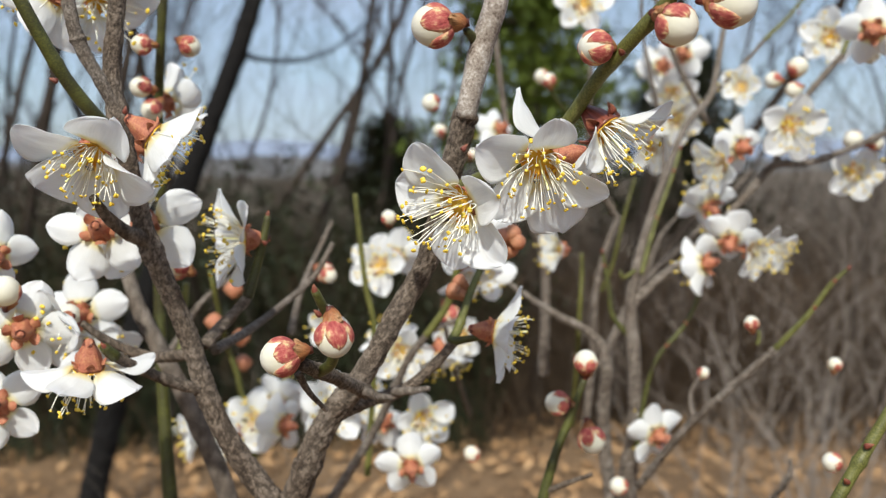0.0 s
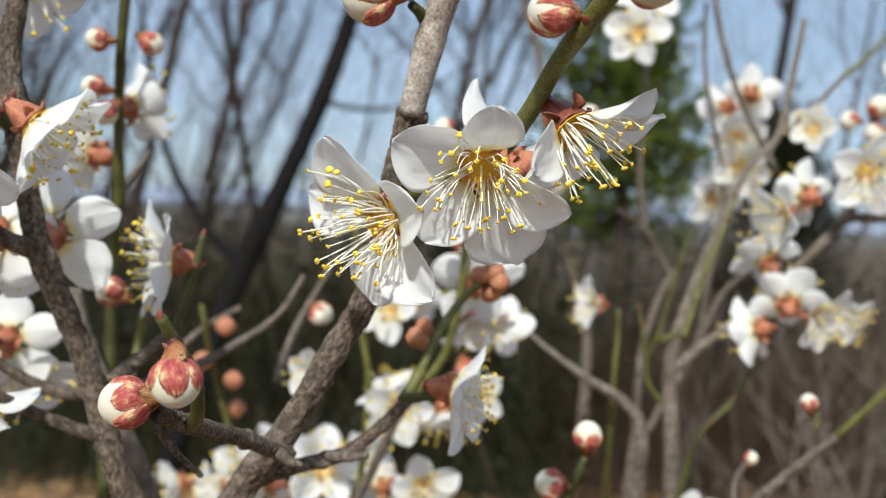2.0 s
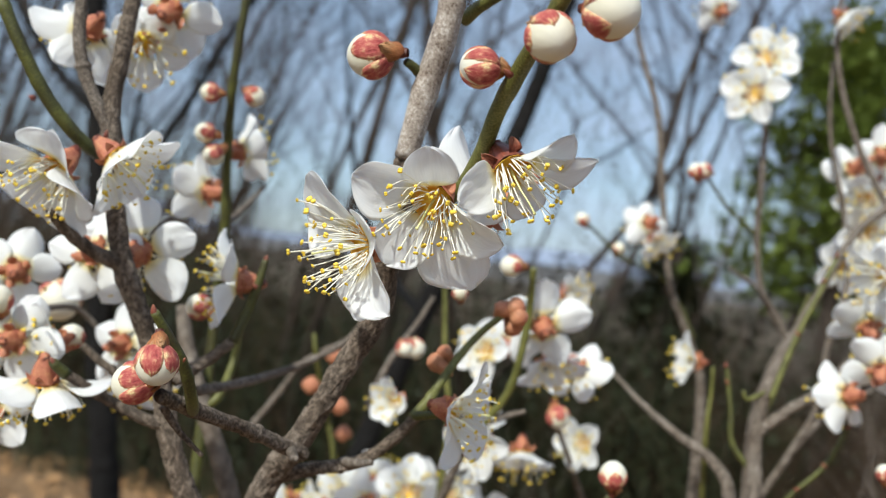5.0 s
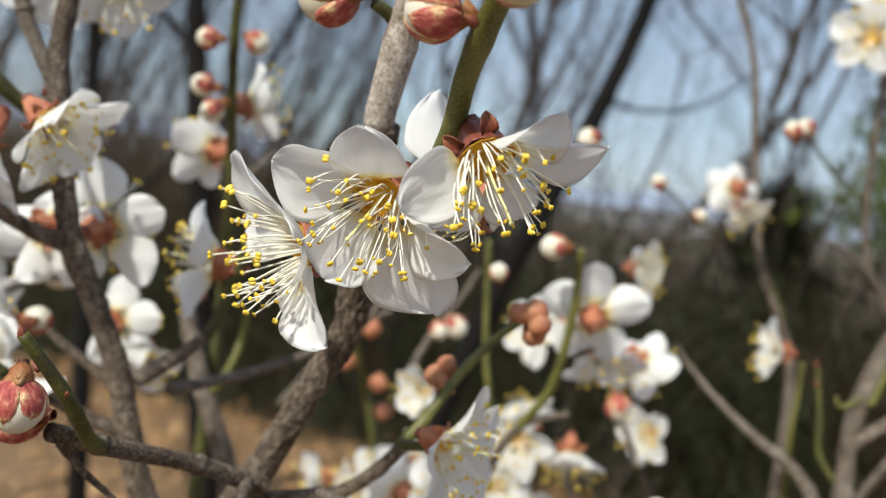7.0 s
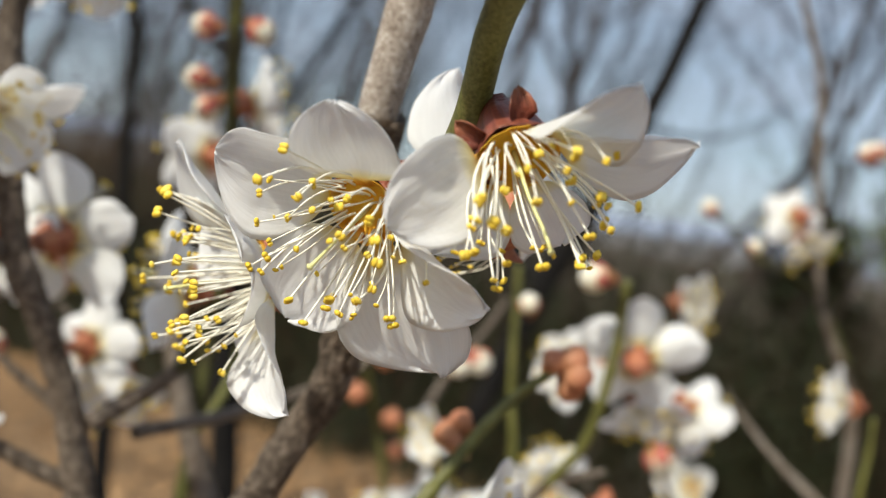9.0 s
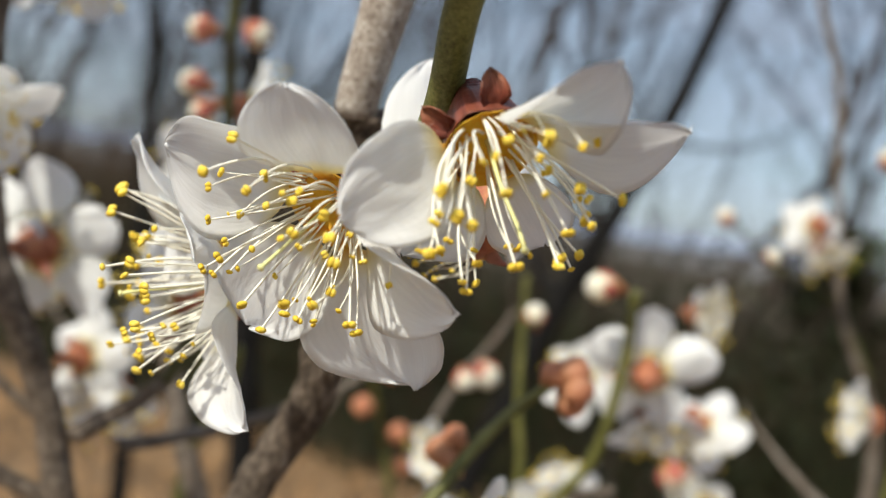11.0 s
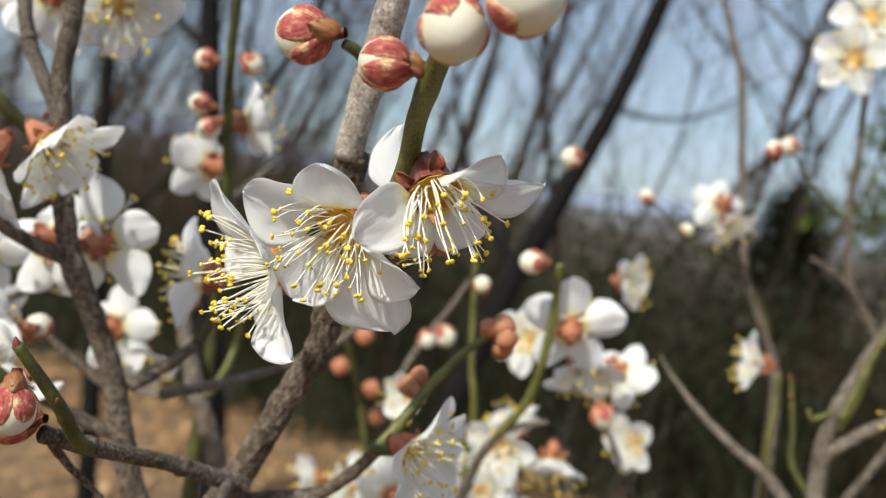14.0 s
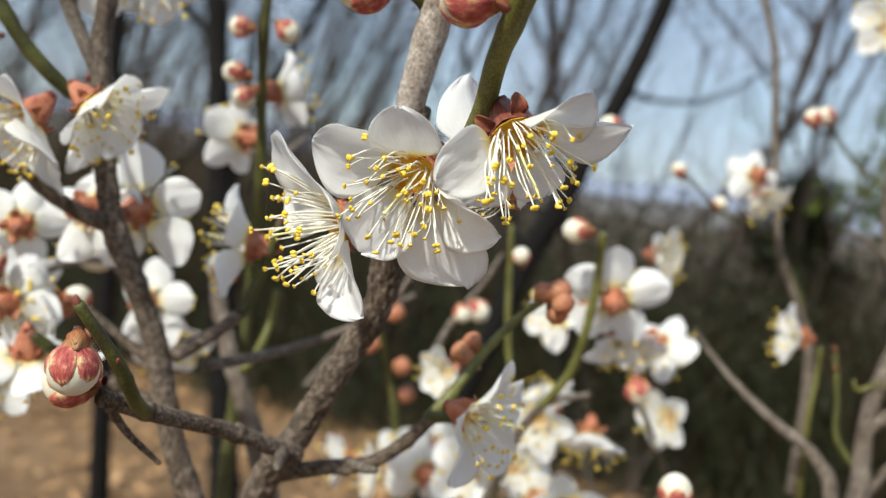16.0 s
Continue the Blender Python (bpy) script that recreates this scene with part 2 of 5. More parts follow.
# ---------------------------------------------------------------- makers
def mesh_of(name, verts, faces, mat, uvs=None, smooth=True):
    me = bpy.data.meshes.new(name)
    me.from_pydata([tuple(v) for v in verts], [], faces)
    if uvs is not None:
        layer = me.uv_layers.new(name="uv")
        idx = np.zeros(len(me.loops), np.int32)
        me.loops.foreach_get("vertex_index", idx)
        layer.data.foreach_set("uv", np.asarray(uvs, np.float32)[idx].ravel())
    if smooth:
        me.polygons.foreach_set("use_smooth", [True] * len(me.polygons))
    me.materials.append(mat)
    me.update()
    return me


def part(name, me, parent, m=None, label=""):
    """One mesh object under a thing or a part, posed in its parent's space."""
    ob = new(name, me)
    ob.parent = parent
    if m is not None:
        ob.matrix_basis = m
    if label:
        ob["label"] = label
    return ob


def thing(name, loc, label, category, group="", kind=""):
    ob = new(name)
    ob.empty_display_size = 0.02
    ob.matrix_basis = Matrix.Translation(loc)
    return tagged(ob, label, category, group, kind)


def spline(points, step):
    """Points (x, y, z, r) drawn out to a smooth line with rings about step apart."""
    p = np.array(points, float)
    p = np.vstack([2 * p[0] - p[1], p, 2 * p[-1] - p[-2]])
    out = []
    for i in range(1, len(p) - 2):
        n = max(2, int(np.linalg.norm(p[i + 1, :3] - p[i, :3]) / step))
        for k in range(n):
            s = k / n
            a, b, c, d = p[i - 1], p[i], p[i + 1], p[i + 2]
            out.append(0.5 * (2 * b + (c - a) * s + (2 * a - 5 * b + 4 * c - d) * s * s + (3 * b - a - 3 * c + d) * s ** 3))
    out.append(p[-2])
    return np.array(out)


def tube(points, sides=10, step=None, rough=0.0, knots=(), seed=0, cap=True, ridges=None):
    """Vertices and faces of a limb; rough: uneven girth, as a share of it; knots: (place along it, swell);
    ridges: a list that takes each vertex's place on the bark's ridges (1) or in its cracks (0)."""
    rng = random.Random(seed)
    pts = np.array(points, float)
    line = spline(points, step or max(pts[:, 3].mean() * 0.9, 1e-4)) if len(points) > 2 or step else pts
    verts, faces = [], []
    d = np.gradient(line[:, :3], axis=0)
    up = Vector((0.3, -0.9, 0.2))
    off, run = rng.uniform(0, 50), 0.0
    for i, q in enumerate(line):
        t = Vector(d[i]).normalized()
        a = (up - t * up.dot(t)).normalized()
        b = t.cross(a)
        up = a
        s = i / max(1, len(line) - 1)
        swell = 1 + sum(h * math.exp(-((s - w) / 0.018) ** 2) for w, h in knots)
        if i:
            run += float(np.linalg.norm(line[i, :3] - line[i - 1, :3])) / max(q[3], 1e-5)
        for k in range(sides):
            f = 2 * math.pi * k / sides
            n = a * math.cos(f) + b * math.sin(f)
            r = q[3] * swell
            if rough:
                w = Vector((math.cos(f), math.sin(f), 0))
                e = noise.noise(w * 0.9 + Vector((off, 0, run * 0.45))) + 0.5 * noise.noise(w * 2.0 + Vector((0, off, run * 1.1)))
                r *= 1 + rough * 0.8 * e
                if ridges is not None:
                    bend = noise.noise_vector(w * 1.4 + Vector((off, 3, run * 0.5))) * 0.55
                    c = abs(noise.noise(w * 2.0 + bend * 2.4 + Vector((off, 7, run * 1.35)))) * 2.4
                    fine = noise.noise(w * 4.2 + Vector((9, off, run * 3.0)))
                    flake = noise.noise(w * 2.2 + Vector((off, 1, run * 3.9)))
                    c = min(1.0, max(0.0, c * 0.95 + 0.12 + 0.42 * fine + 0.42 * flake))
                    r *= 1 + rough * (1.05 * (c - 0.45) + 0.42 * fine)
                    ridges.append((c, 0.5 + 0.5 * flake))
            elif ridges is not None:
                ridges.append((0.5, 0.5))
            verts.append(Vector(q[:3]) + n * r)
        if i:
            o = (i - 1) * sides
            faces += [(o + k, o + (k + 1) % sides, o + sides + (k + 1) % sides, o + sides + k) for k in range(sides)]
    if cap:
        faces.append(tuple(range(len(verts) - sides, len(verts))))
        faces.append(tuple(reversed(range(sides))))
    return verts, faces


def limb(tree, points, mat, name="branch", sides=12, rough=0.12, knots=(), seed=1, label=""):
    if name == "twig":
        points = [(*p[:3], p[3] * 0.78) for p in points]
    marks = [] if rough >= 0.1 else None
    girth = float(np.mean([p[3] for p in points]))
    near = sides >= 12 and rough >= 0.1
    v, f = tube(points, int(sides * 3.8) if near else sides, girth * (0.2 if near else 0.75), rough, knots, seed, True, marks)
    base = tree.matrix_basis.translation
    me = mesh_of(name, [p - base for p in v], f, mat, marks)
    return part(name, me, tree, None, label)


def sheet(length, width, lift, cup, curl, seed, nu=9, nv=8, shape=0.62, point=0.5, thick=0.012, ruffle=0.03, round_tip=False, rim=0.0, crumple=0.0):
    """A petal-like sheet from the origin along +x with its face to +z: verts, faces, uvs."""
    verts, uvs, faces = [], [], []
    o = seed * 7.31
    for side in (0, 1):
        for i in range(nu + 1):
            u = i / nu
            if round_tip:
                u = 0.5 - 0.5 * math.cos(math.pi * (0.12 + 0.88 * i / nu)) if i else 0.0
                w = math.sqrt(max(0.0, 1 - ((u - 0.55) / 0.452) ** 2)) if u > 0.12 else 0.0
                w = max(w, 0.17) if u < 0.5 else w
            else:
                w = max(0.0, math.sin(math.pi * u ** shape)) ** point if 0 < i < nu else (0.16 if i == 0 else 0.0)
                w = max(w, 0.15 * (1 - u))
            for j in range(nv + 1):
                v = -1 + 2 * j / nv
                blunt = min(1.0, 2.2 * w)
                x = length * (u - 0.03 * v * v * u * blunt)
                y = width * 0.5 * v * w * (1 + rim * noise.noise(Vector((u * 5.5, o, v + 4))))
                z = lift * u + cup * (v * v) * w * width * math.sin(math.pi * min(1, u * 0.9)) - curl * u * u * length
                z += ruffle * length * noise.noise(Vector((u * 2.3 + o, v * 1.6, o))) * (0.25 + u)
                z += crumple * length * noise.noise(Vector((u * 4.5, v * 5.5 + o, 2.0))) * u
                x += length * (0.02 * noise.noise(Vector((v * 2.2, o, 3))) + rim * 0.6 * noise.noise(Vector((v * 6.0, o, 8)))) * u * blunt
                verts.append((x, y, z - side * thick * length * (1 - 0.6 * u)))
                uvs.append((u, 0.5 + 0.5 * v))
    n, m = nv + 1, (nu + 1) * (nv + 1)
    for i in range(nu):
        for j in range(nv):
            a = i * n + j
            faces.append((a, a + n, a + n + 1, a + 1))
            faces.append((m + a, m + a + 1, m + a + n + 1, m + a + n))
    rim = [i * n for i in range(nu + 1)] + [nu * n + j for j in range(1, n)] + [i * n + nv for i in range(nu - 1, -1, -1)]
    for a, b in zip(rim, rim[1:]):
        faces.append((a, m + a, m + b, b))
    return verts, faces, uvs


PETALS = []
for k, (w, cup, curl, lift) in enumerate(((0.84, 0.24, 0.08, 0.05), (0.78, 0.18, 0.14, 0.10), (0.88, 0.28, 0.04, 0.02), (0.76, 0.14, 0.18, 0.12), (0.82, 0.32, 0.02, 0.0))):
    v, f, uv = sheet(1.0, w, lift, cup, curl, k + 1, 20, 18, ruffle=0.06, round_tip=True, rim=0.06, crumple=0.026, thick=0.009)
    PETALS.append(mesh_of("petal", v, f, PETAL, uv))
PETALS_SMALL = []
for k, (w, cup, curl, lift) in enumerate(((0.88, 0.24, 0.08, 0.05), (0.82, 0.18, 0.14, 0.10), (0.92, 0.28, 0.04, 0.02))):
    v, f, uv = sheet(1.0, w, lift, cup, curl, k + 11, 9, 8, ruffle=0.055, round_tip=True, rim=0.05, crumple=0.014)
    PETALS_SMALL.append(mesh_of("petal", v, f, PETAL, uv))
SEPALS = []
for k in range(2):
    v, f, uv = sheet(0.42, 0.38, 0.0, 0.35, 0.30, k + 21, 8, 7, 0.7, 0.6, 0.03, 0.12, round_tip=True, rim=0.16, crumple=0.06)
    SEPALS.append(mesh_of("sepal", v, f, SEPAL, uv))
SEPALS_DARK = []
for k in range(2):
    v, f, uv = sheet(0.46, 0.34, 0.0, 0.45, 0.25, k + 31, 7, 6, 0.7, 0.6, 0.03, 0.16, round_tip=True, rim=0.2, crumple=0.06)
    SEPALS_DARK.append(mesh_of("sepal", v, f, BRACT, uv))


def ball(centre, r, along, stretch=1.0, seg=6, rings=4, pinch=0.0):
    """A small rounded body, drawn out along a direction; pinch: a furrow round its length, as on anthers."""
    q = Vector(along).to_track_quat("Z", "Y")
    verts, faces = [], []
    for i in range(rings + 1):
        th = math.pi * i / rings
        for k in range(seg):
            ph = 2 * math.pi * k / seg
            rr = r * math.sin(th) * (1 - pinch * abs(math.sin(ph)))
            verts.append(Vector(centre) + q @ Vector((rr * math.cos(ph), rr * math.sin(ph), r * stretch * math.cos(th))))
    for i in range(rings):
        for k in range(seg):
            a, b = i * seg + k, i * seg + (k + 1) % seg
            faces.append((a, a + seg, b + seg, b))
    return verts, faces


def joined(pieces):
    verts, faces = [], []
    for v, f in pieces:
        o = len(verts)
        verts += [tuple(p) for p in v]
        faces += [tuple(i + o for i in q) for q in f]
    return verts, faces


def stamen_set(seed, count, spread, fine=False):
    """Filaments and anthers of one flower of radius 1 that faces +z."""
    rng = random.Random(seed)
    threads, tips = [], []
    for k in range(count):
        az = 2.39996 * k + rng.uniform(-0.3, 0.3)
        lean = spread * math.sqrt((k + 0.5) / count) * rng.uniform(0.8, 1.1)
        ln = rng.uniform(0.58, 0.98)
        bend = rng.uniform(-0.10, 0.22)
        out = Vector((math.cos(az), math.sin(az), 0))
        side = Vector((-out.y, out.x, 0)) * rng.uniform(-0.12, 0.12)
        base = out * rng.uniform(0.06, 0.17) + Vector((0, 0, 0.02))
        d = out * math.sin(lean) + Vector((0, 0, math.cos(lean)))
        rows = []
        for s in np.linspace(0, 1, 6 if fine else 4):
            p = base + d * ln * s + out * bend * s * (1 - s) * 1.4 + side * s * s + Vector((0, 0, 0.10 * math.sin(s * 2.2) * math.sin(lean)))
            rows.append((*p, 0.0155 - 0.006 * s))
        threads.append(tube(rows, 5 if fine else 3, 1.0, cap=False))
        end, before = Vector(rows[-1][:3]), Vector(rows[-2][:3])
        way = (end - before).normalized()
        across = way.cross(Vector((rng.uniform(-1, 1), rng.uniform(-1, 1), rng.uniform(-1, 1)))).normalized()
        size = rng.uniform(0.034, 0.05) * (0.62 if rng.random() < 0.2 else 1)
        if fine:
            for s in (-1, 1):
                tips.append(ball(end + across.cross(way) * size * 0.48 * s, size * 0.72, across, 1.45, 7, 5, 0.12))
        else:
            tips.append(ball(end, size * 1.05, across, 1.35, 5, 3))
    a, b = joined(threads), joined(tips)
    return mesh_of("stamens", *a, FILAMENT), mesh_of("anthers", *b, ANTHER)


STAMENS_SMALL = [stamen_set(s, 24, 1.0, False) for s in (13, 14)]


def stamen_mesh(seed):
    """One stamen of length 1 along +z: a curved thread with a two-lobed anther."""
    rng = random.Random(seed)
    bend, side, thick = rng.uniform(-0.05, 0.16), rng.uniform(-0.08, 0.08), rng.uniform(0.9, 1.15)
    rows = [(bend * math.sin(math.pi * s), side * s * s, s, (0.0150 - 0.0055 * s) * thick) for s in np.linspace(0, 1, 6)]
    v, f = tube(rows, 5, 1.0, cap=False)
    n = len(f)
    size = rng.uniform(0.040, 0.056) * (0.66 if seed % 5 == 0 else 1)
    across = Vector((rng.uniform(-1, 1), rng.uniform(-1, 1), rng.uniform(-0.5, 0.5))).normalized()
    off = across.cross(Vector((0, 0, 1))).normalized() * size * 0.46
    end = Vector(rows[-1][:3])
    v, f = joined([(v, f), ball(end + off, size * 0.72, across, 1.45, 8, 6, 0.12), ball(end - off, size * 0.72, across, 1.4, 8, 6, 0.12)])
    me = mesh_of("stamen", v, f, FILAMENT)
    me.materials.append(ANTHER)
    for p in me.polygons[n:]:
        p.material_index = 1
    return me


STAMEN_KINDS = [stamen_mesh(k) for k in range(11)]


def lathe(profile, seg, mat, name, wobble=0.0, lobes=5):
    verts, faces, uvs = [], [], []
    for i, (r, z) in enumerate(profile):
        for k in range(seg):
            ph = 2 * math.pi * k / seg
            w = 1 + wobble * math.cos(lobes * ph)
            verts.append((r * w * math.cos(ph), r * w * math.sin(ph), z))
            uvs.append((i / (len(profile) - 1), k / seg))
    for i in range(len(profile) - 1):
        for k in range(seg):
            a, b = i * seg + k, i * seg + (k + 1) % seg
            faces.append((a, b, b + seg, a + seg))
    return mesh_of(name, verts, faces, mat, uvs)


sv, sf, suv = sheet(0.8, 0.7, 0.1, 0.6, -0.25, 41, 7, 6, 0.6, 0.55, 0.04, 0.2, rim=0.35, crumple=0.12)
BUD_SCALE = mesh_of("scale", sv, sf, SCALE, suv)
BRACT_SHEET = mesh_of("bract", sv, sf, BRACT, suv)
CUP = lathe(((0.002, -0.475), (0.05, -0.465), (0.085, -0.40), (0.115, -0.33), (0.16, -0.24), (0.195, -0.13), (0.22, -0.02), (0.245, 0.03), (0.21, -0.01), (0.15, -0.06), (0.01, -0.08)), 20, CALYX, "calyx", 0.07)
CUP_DARK = lathe(((0.002, -0.475), (0.05, -0.465), (0.085, -0.40), (0.115, -0.33), (0.16, -0.24), (0.195, -0.13), (0.22, -0.02), (0.245, 0.03), (0.21, -0.01), (0.15, -0.06), (0.01, -0.08)), 20, BRACT, "calyx", 0.07)
THROAT = lathe(((0.245, 0.05), (0.215, 0.005), (0.13, -0.03), (0.05, -0.035), (0.002, -0.03)), 14, NECTAR, "throat")
pv, pf = joined([tube([(0, 0, -0.02, 0.016), (0.02, 0.0, 0.3, 0.011), (0.05, 0.01, 0.5, 0.010), (0.06, 0.01, 0.64, 0.012)], 6, 0.1), ball((0.06, 0.01, 0.65), 0.022, (0, 0, 1), 0.6)])
STYLE = mesh_of("pistil", pv, pf, PISTIL)


def facing(loc, way, size, spin=0.0):
    """The pose of a thing of radius size at loc that faces way, turned by spin degrees about its axis."""
    q = Vector(way).normalized().to_track_quat("Z", "Y").to_matrix().to_4x4()
    return Matrix.Translation(loc) @ q @ Matrix.Rotation(radians(spin), 4, "Z") @ Matrix.Scale(size, 4)


def blossom(tree, loc, way, size=0.0125, spin=0.0, opening=20.0, fine=False, seed=0, elev=(), lengths=(), missing=(), spread=0, bracts=4, azim=(), slim=1.0, roll=(), reach=1.0, dark=False):
    """A five-petalled flower: calyx with sepals, petals, stamens, anthers and pistil. opening: how far the petals rise from flat, degrees."""
    rng = random.Random(seed * 31 + 7)
    base = tree.matrix_basis.translation
    cup = part("blossom", CUP_DARK if dark else CUP, tree, facing(Vector(loc) - base, way, size, spin))
    for k in range(bracts):
        part("bract", BRACT_SHEET, cup, Matrix.Translation((0, 0, -0.46 + 0.012 * k)) @ Matrix.Rotation(radians(70 * k), 4, "Z") @ Matrix.Translation((0.075, 0, 0)) @ Matrix.Rotation(radians(-62 - 9 * (k % 3)), 4, "Y") @ Matrix.Scale(0.24 + 0.012 * k, 4), "dark russet papery bract")
    petals = PETALS if fine else PETALS_SMALL
    for k in range(5):
        if k in missing:
            continue
        e = elev[k] if elev else opening + rng.uniform(-9, 9)
        ln = (lengths[k] if lengths else rng.uniform(0.94, 1.05))
        m = Matrix.Rotation(radians(azim[k] if azim else 72 * k + rng.uniform(-5, 5)), 4, "Z") @ Matrix.Translation((0.17, 0, 0.005 + 0.02 * (k % 2)))
        m = m @ Matrix.Rotation(radians(-e), 4, "Y") @ Matrix.Rotation(radians(roll[k] if roll else rng.uniform(-9, 9)), 4, "X") @ Matrix.Diagonal((ln * 0.88, ln * 0.88 * (slim[k] if isinstance(slim, tuple) else slim) * rng.uniform(0.95, 1.05), ln * 0.88, 1))
        part("petal", petals[(k + seed) % len(petals)], cup, m)
    for k in range(5):
        m = Matrix.Rotation(radians(36 + 72 * k), 4, "Z") @ Matrix.Translation((0.15, 0, -0.05)) @ Matrix.Rotation(radians(-opening + 28 + rng.uniform(-8, 14)), 4, "Y")
        part("sepal", (SEPALS_DARK if dark else SEPALS)[k % 2], cup, m @ Matrix.Scale(0.46 if dark else 0.37 if fine else 0.60, 4), "russet-red sepal")
    part("throat", THROAT, cup, None, "orange-yellow throat")
    turn = Matrix.Rotation(rng.uniform(0, 6.28), 4, "Z")
    if fine:
        count = 50
        for k in range(count):
            az = 2.39996 * k + rng.uniform(-0.3, 0.3)
            lean = (spread or 0.95) * math.sqrt((k + 0.5) / count) * rng.uniform(0.8, 1.12)
            m = Matrix.Rotation(az, 4, "Z") @ Matrix.Translation((0.19 - 0.10 * rng.random() ** 2, 0, 0.02)) @ Matrix.Rotation(lean, 4, "Y") @ Matrix.Rotation(rng.uniform(-0.6, 0.6), 4, "Z") @ Matrix.Scale(rng.uniform(0.44, 0.76) * reach, 4)
            part("stamen", STAMEN_KINDS[(k * 3 + seed) % 11], cup, m)
    else:
        a, b = STAMENS_SMALL[seed % 2]
        tagged(part("stamen_tuft", a, cup, turn, "cream-white thread-like stamens"), kind="stuff")
        tagged(part("anther_tuft", b, cup, turn, "yellow pollen-dusted anthers"), kind="stuff")
    if fine:
        part("pistil", STYLE, cup, Matrix.Rotation(rng.uniform(-0.3, 0.3), 4, "X"), "yellow-green pistil")
    return cup


def bud_meshes():
    """A closed bud of radius 1 on its stalk, tip to +z: petal ball, sepals, scales."""
    verts, faces, uvs = [], [], []
    seg, rings = 30, 18
    for i in range(rings + 1):
        th = math.pi * i / rings
        for k in range(seg):
            ph = 2 * math.pi * k / seg
            fold = ((ph / (2 * math.pi) * 5 + 0.55 * (1 - math.cos(th)) * 0.9) % 1.0)
            r = 1 + 0.016 * fold * math.sin(th) - 0.015 * math.cos(3 * th)
            verts.append((r * math.sin(th) * math.cos(ph), r * math.sin(th) * math.sin(ph), r * -math.cos(th)))
            uvs.append((i / rings, k / seg))
    for i in range(rings):
        for k in range(seg):
            a, b = i * seg + k, i * seg + (k + 1) % seg
            faces.append((a, b, b + seg, a + seg))
    core = mesh_of("flower_bud", verts, faces, BUD, uvs)
    shells = []
    for s, (reach, half) in enumerate(((1.95, 0.68), (2.2, 0.62), (1.75, 0.70), (2.55, 0.66), (2.4, 0.62), (2.75, 0.6))):
        v, f, uv = [], [], []
        nu, nv = 9, 7
        for side in (0, 1):
            for i in range(nu + 1):
                u = i / nu
                w = half * (1.3 - 0.42 * u + 0.2 * noise.noise(Vector((u * 3.5, s * 3.3, 1.0)))) * (1 - u ** 3.4) ** 0.5 + 0.02
                th = 0.12 + reach * u
                for j in range(nv + 1):
                    x = -1 + 2 * j / nv
                    r = (0.97 if side else 1.0 + 0.075 * (1 - x ** 6) * (1 - u ** 8)) - 0.015 * math.cos(3 * th) + 0.025 * noise.noise(Vector((u * 4, x * 3, s * 5.0))) * (1 - side)
                    ph = x * w
                    v.append((r * math.sin(th) * math.cos(ph), r * math.sin(th) * math.sin(ph), -r * math.cos(th)))
                    uv.append((u, j / nv))
        n, m = nv + 1, (nu + 1) * (nv + 1)
        for i in range(nu):
            for j in range(nv):
                a = i * n + j
                f.append((a, a + n, a + n + 1, a + 1))
                f.append((m + a, m + a + 1, m + a + n + 1, m + a + n))
        rim = [i * n for i in range(nu + 1)] + [nu * n + j for j in range(1, n)] + [i * n + nv for i in range(nu - 1, -1, -1)]
        f += [(a, m + a, m + b, b) for a, b in zip(rim, rim[1:])]
        shells.append(mesh_of("sepal", v, f, BUD_SEPAL, uv))
    return core, shells


BUD_CORE, BUD_SEPALS = bud_meshes()
NECK = lathe(((0.2, -1.75), (0.24, -1.5), (0.24, -1.25), (0.3, -1.1), (0.45, -0.98), (0.3, -0.86)), 12, CALYX, "stalk", 0.06)
NECK.materials[0] = BRACT


def flower_bud(tree, loc, way, size=0.0045, spin=0.0, scales=5, sepals=5, seed=0, tight=False):
    """A round unopened bud with red sepals round its base and brown scales on its stalk."""
    rng = random.Random(seed * 17 + 3)
    base = tree.matrix_basis.translation
    core = part("flower_bud", BUD_CORE, tree, facing(Vector(loc) - base, way, size, spin))
    for k in range(sepals):
        m = Matrix.Rotation(radians(360 / 5 * k + rng.uniform(-6, 6)), 4, "Z") @ Matrix.Scale(1 + 0.008 * k, 4)
        part("sepal", BUD_SEPALS[(k + seed) % 3 + (3 if tight else 0)], core, m, "rose-red sepal")
    part("stalk", NECK, core)
    for k in range(scales + 3):
        m = Matrix.Translation((0, 0, -1.62 + 0.15 * (k % 4))) @ Matrix.Rotation(radians(97 * k + rng.uniform(-20, 20)), 4, "Z") @ Matrix.Translation((0.2, 0, 0)) @ Matrix.Rotation(radians(-48 + rng.uniform(-26, 26)), 4, "Y") @ Matrix.Scale(rng.uniform(0.85, 1.4), 4)
        part("scale", BUD_SCALE, core, m, "rust-brown papery bud scale")
    return core


KNOB = lathe(((0.002, -0.4), (0.55, -0.34), (0.66, 0.0), (0.58, 0.5), (0.40, 1.0), (0.18, 1.45), (0.002, 1.65)), 10, BRACT, "leaf_bud", 0.10, 3)


# added filler: takes up the cup's inside so no deep shadow shows there
SPENT_CORE = lathe(((0.002, -0.12), (0.15, -0.08), (0.27, 0.06), (0.31, 0.20), (0.26, 0.34), (0.14, 0.43), (0.002, 0.45)), 14, SPENT, "cup_filler", 0.08, 4)
SPENT_CUP = CUP.copy()
SPENT_SEPALS = [me.copy() for me in SEPALS]
for me in (SPENT_CUP, *SPENT_SEPALS):
    me.materials[0] = SPENT


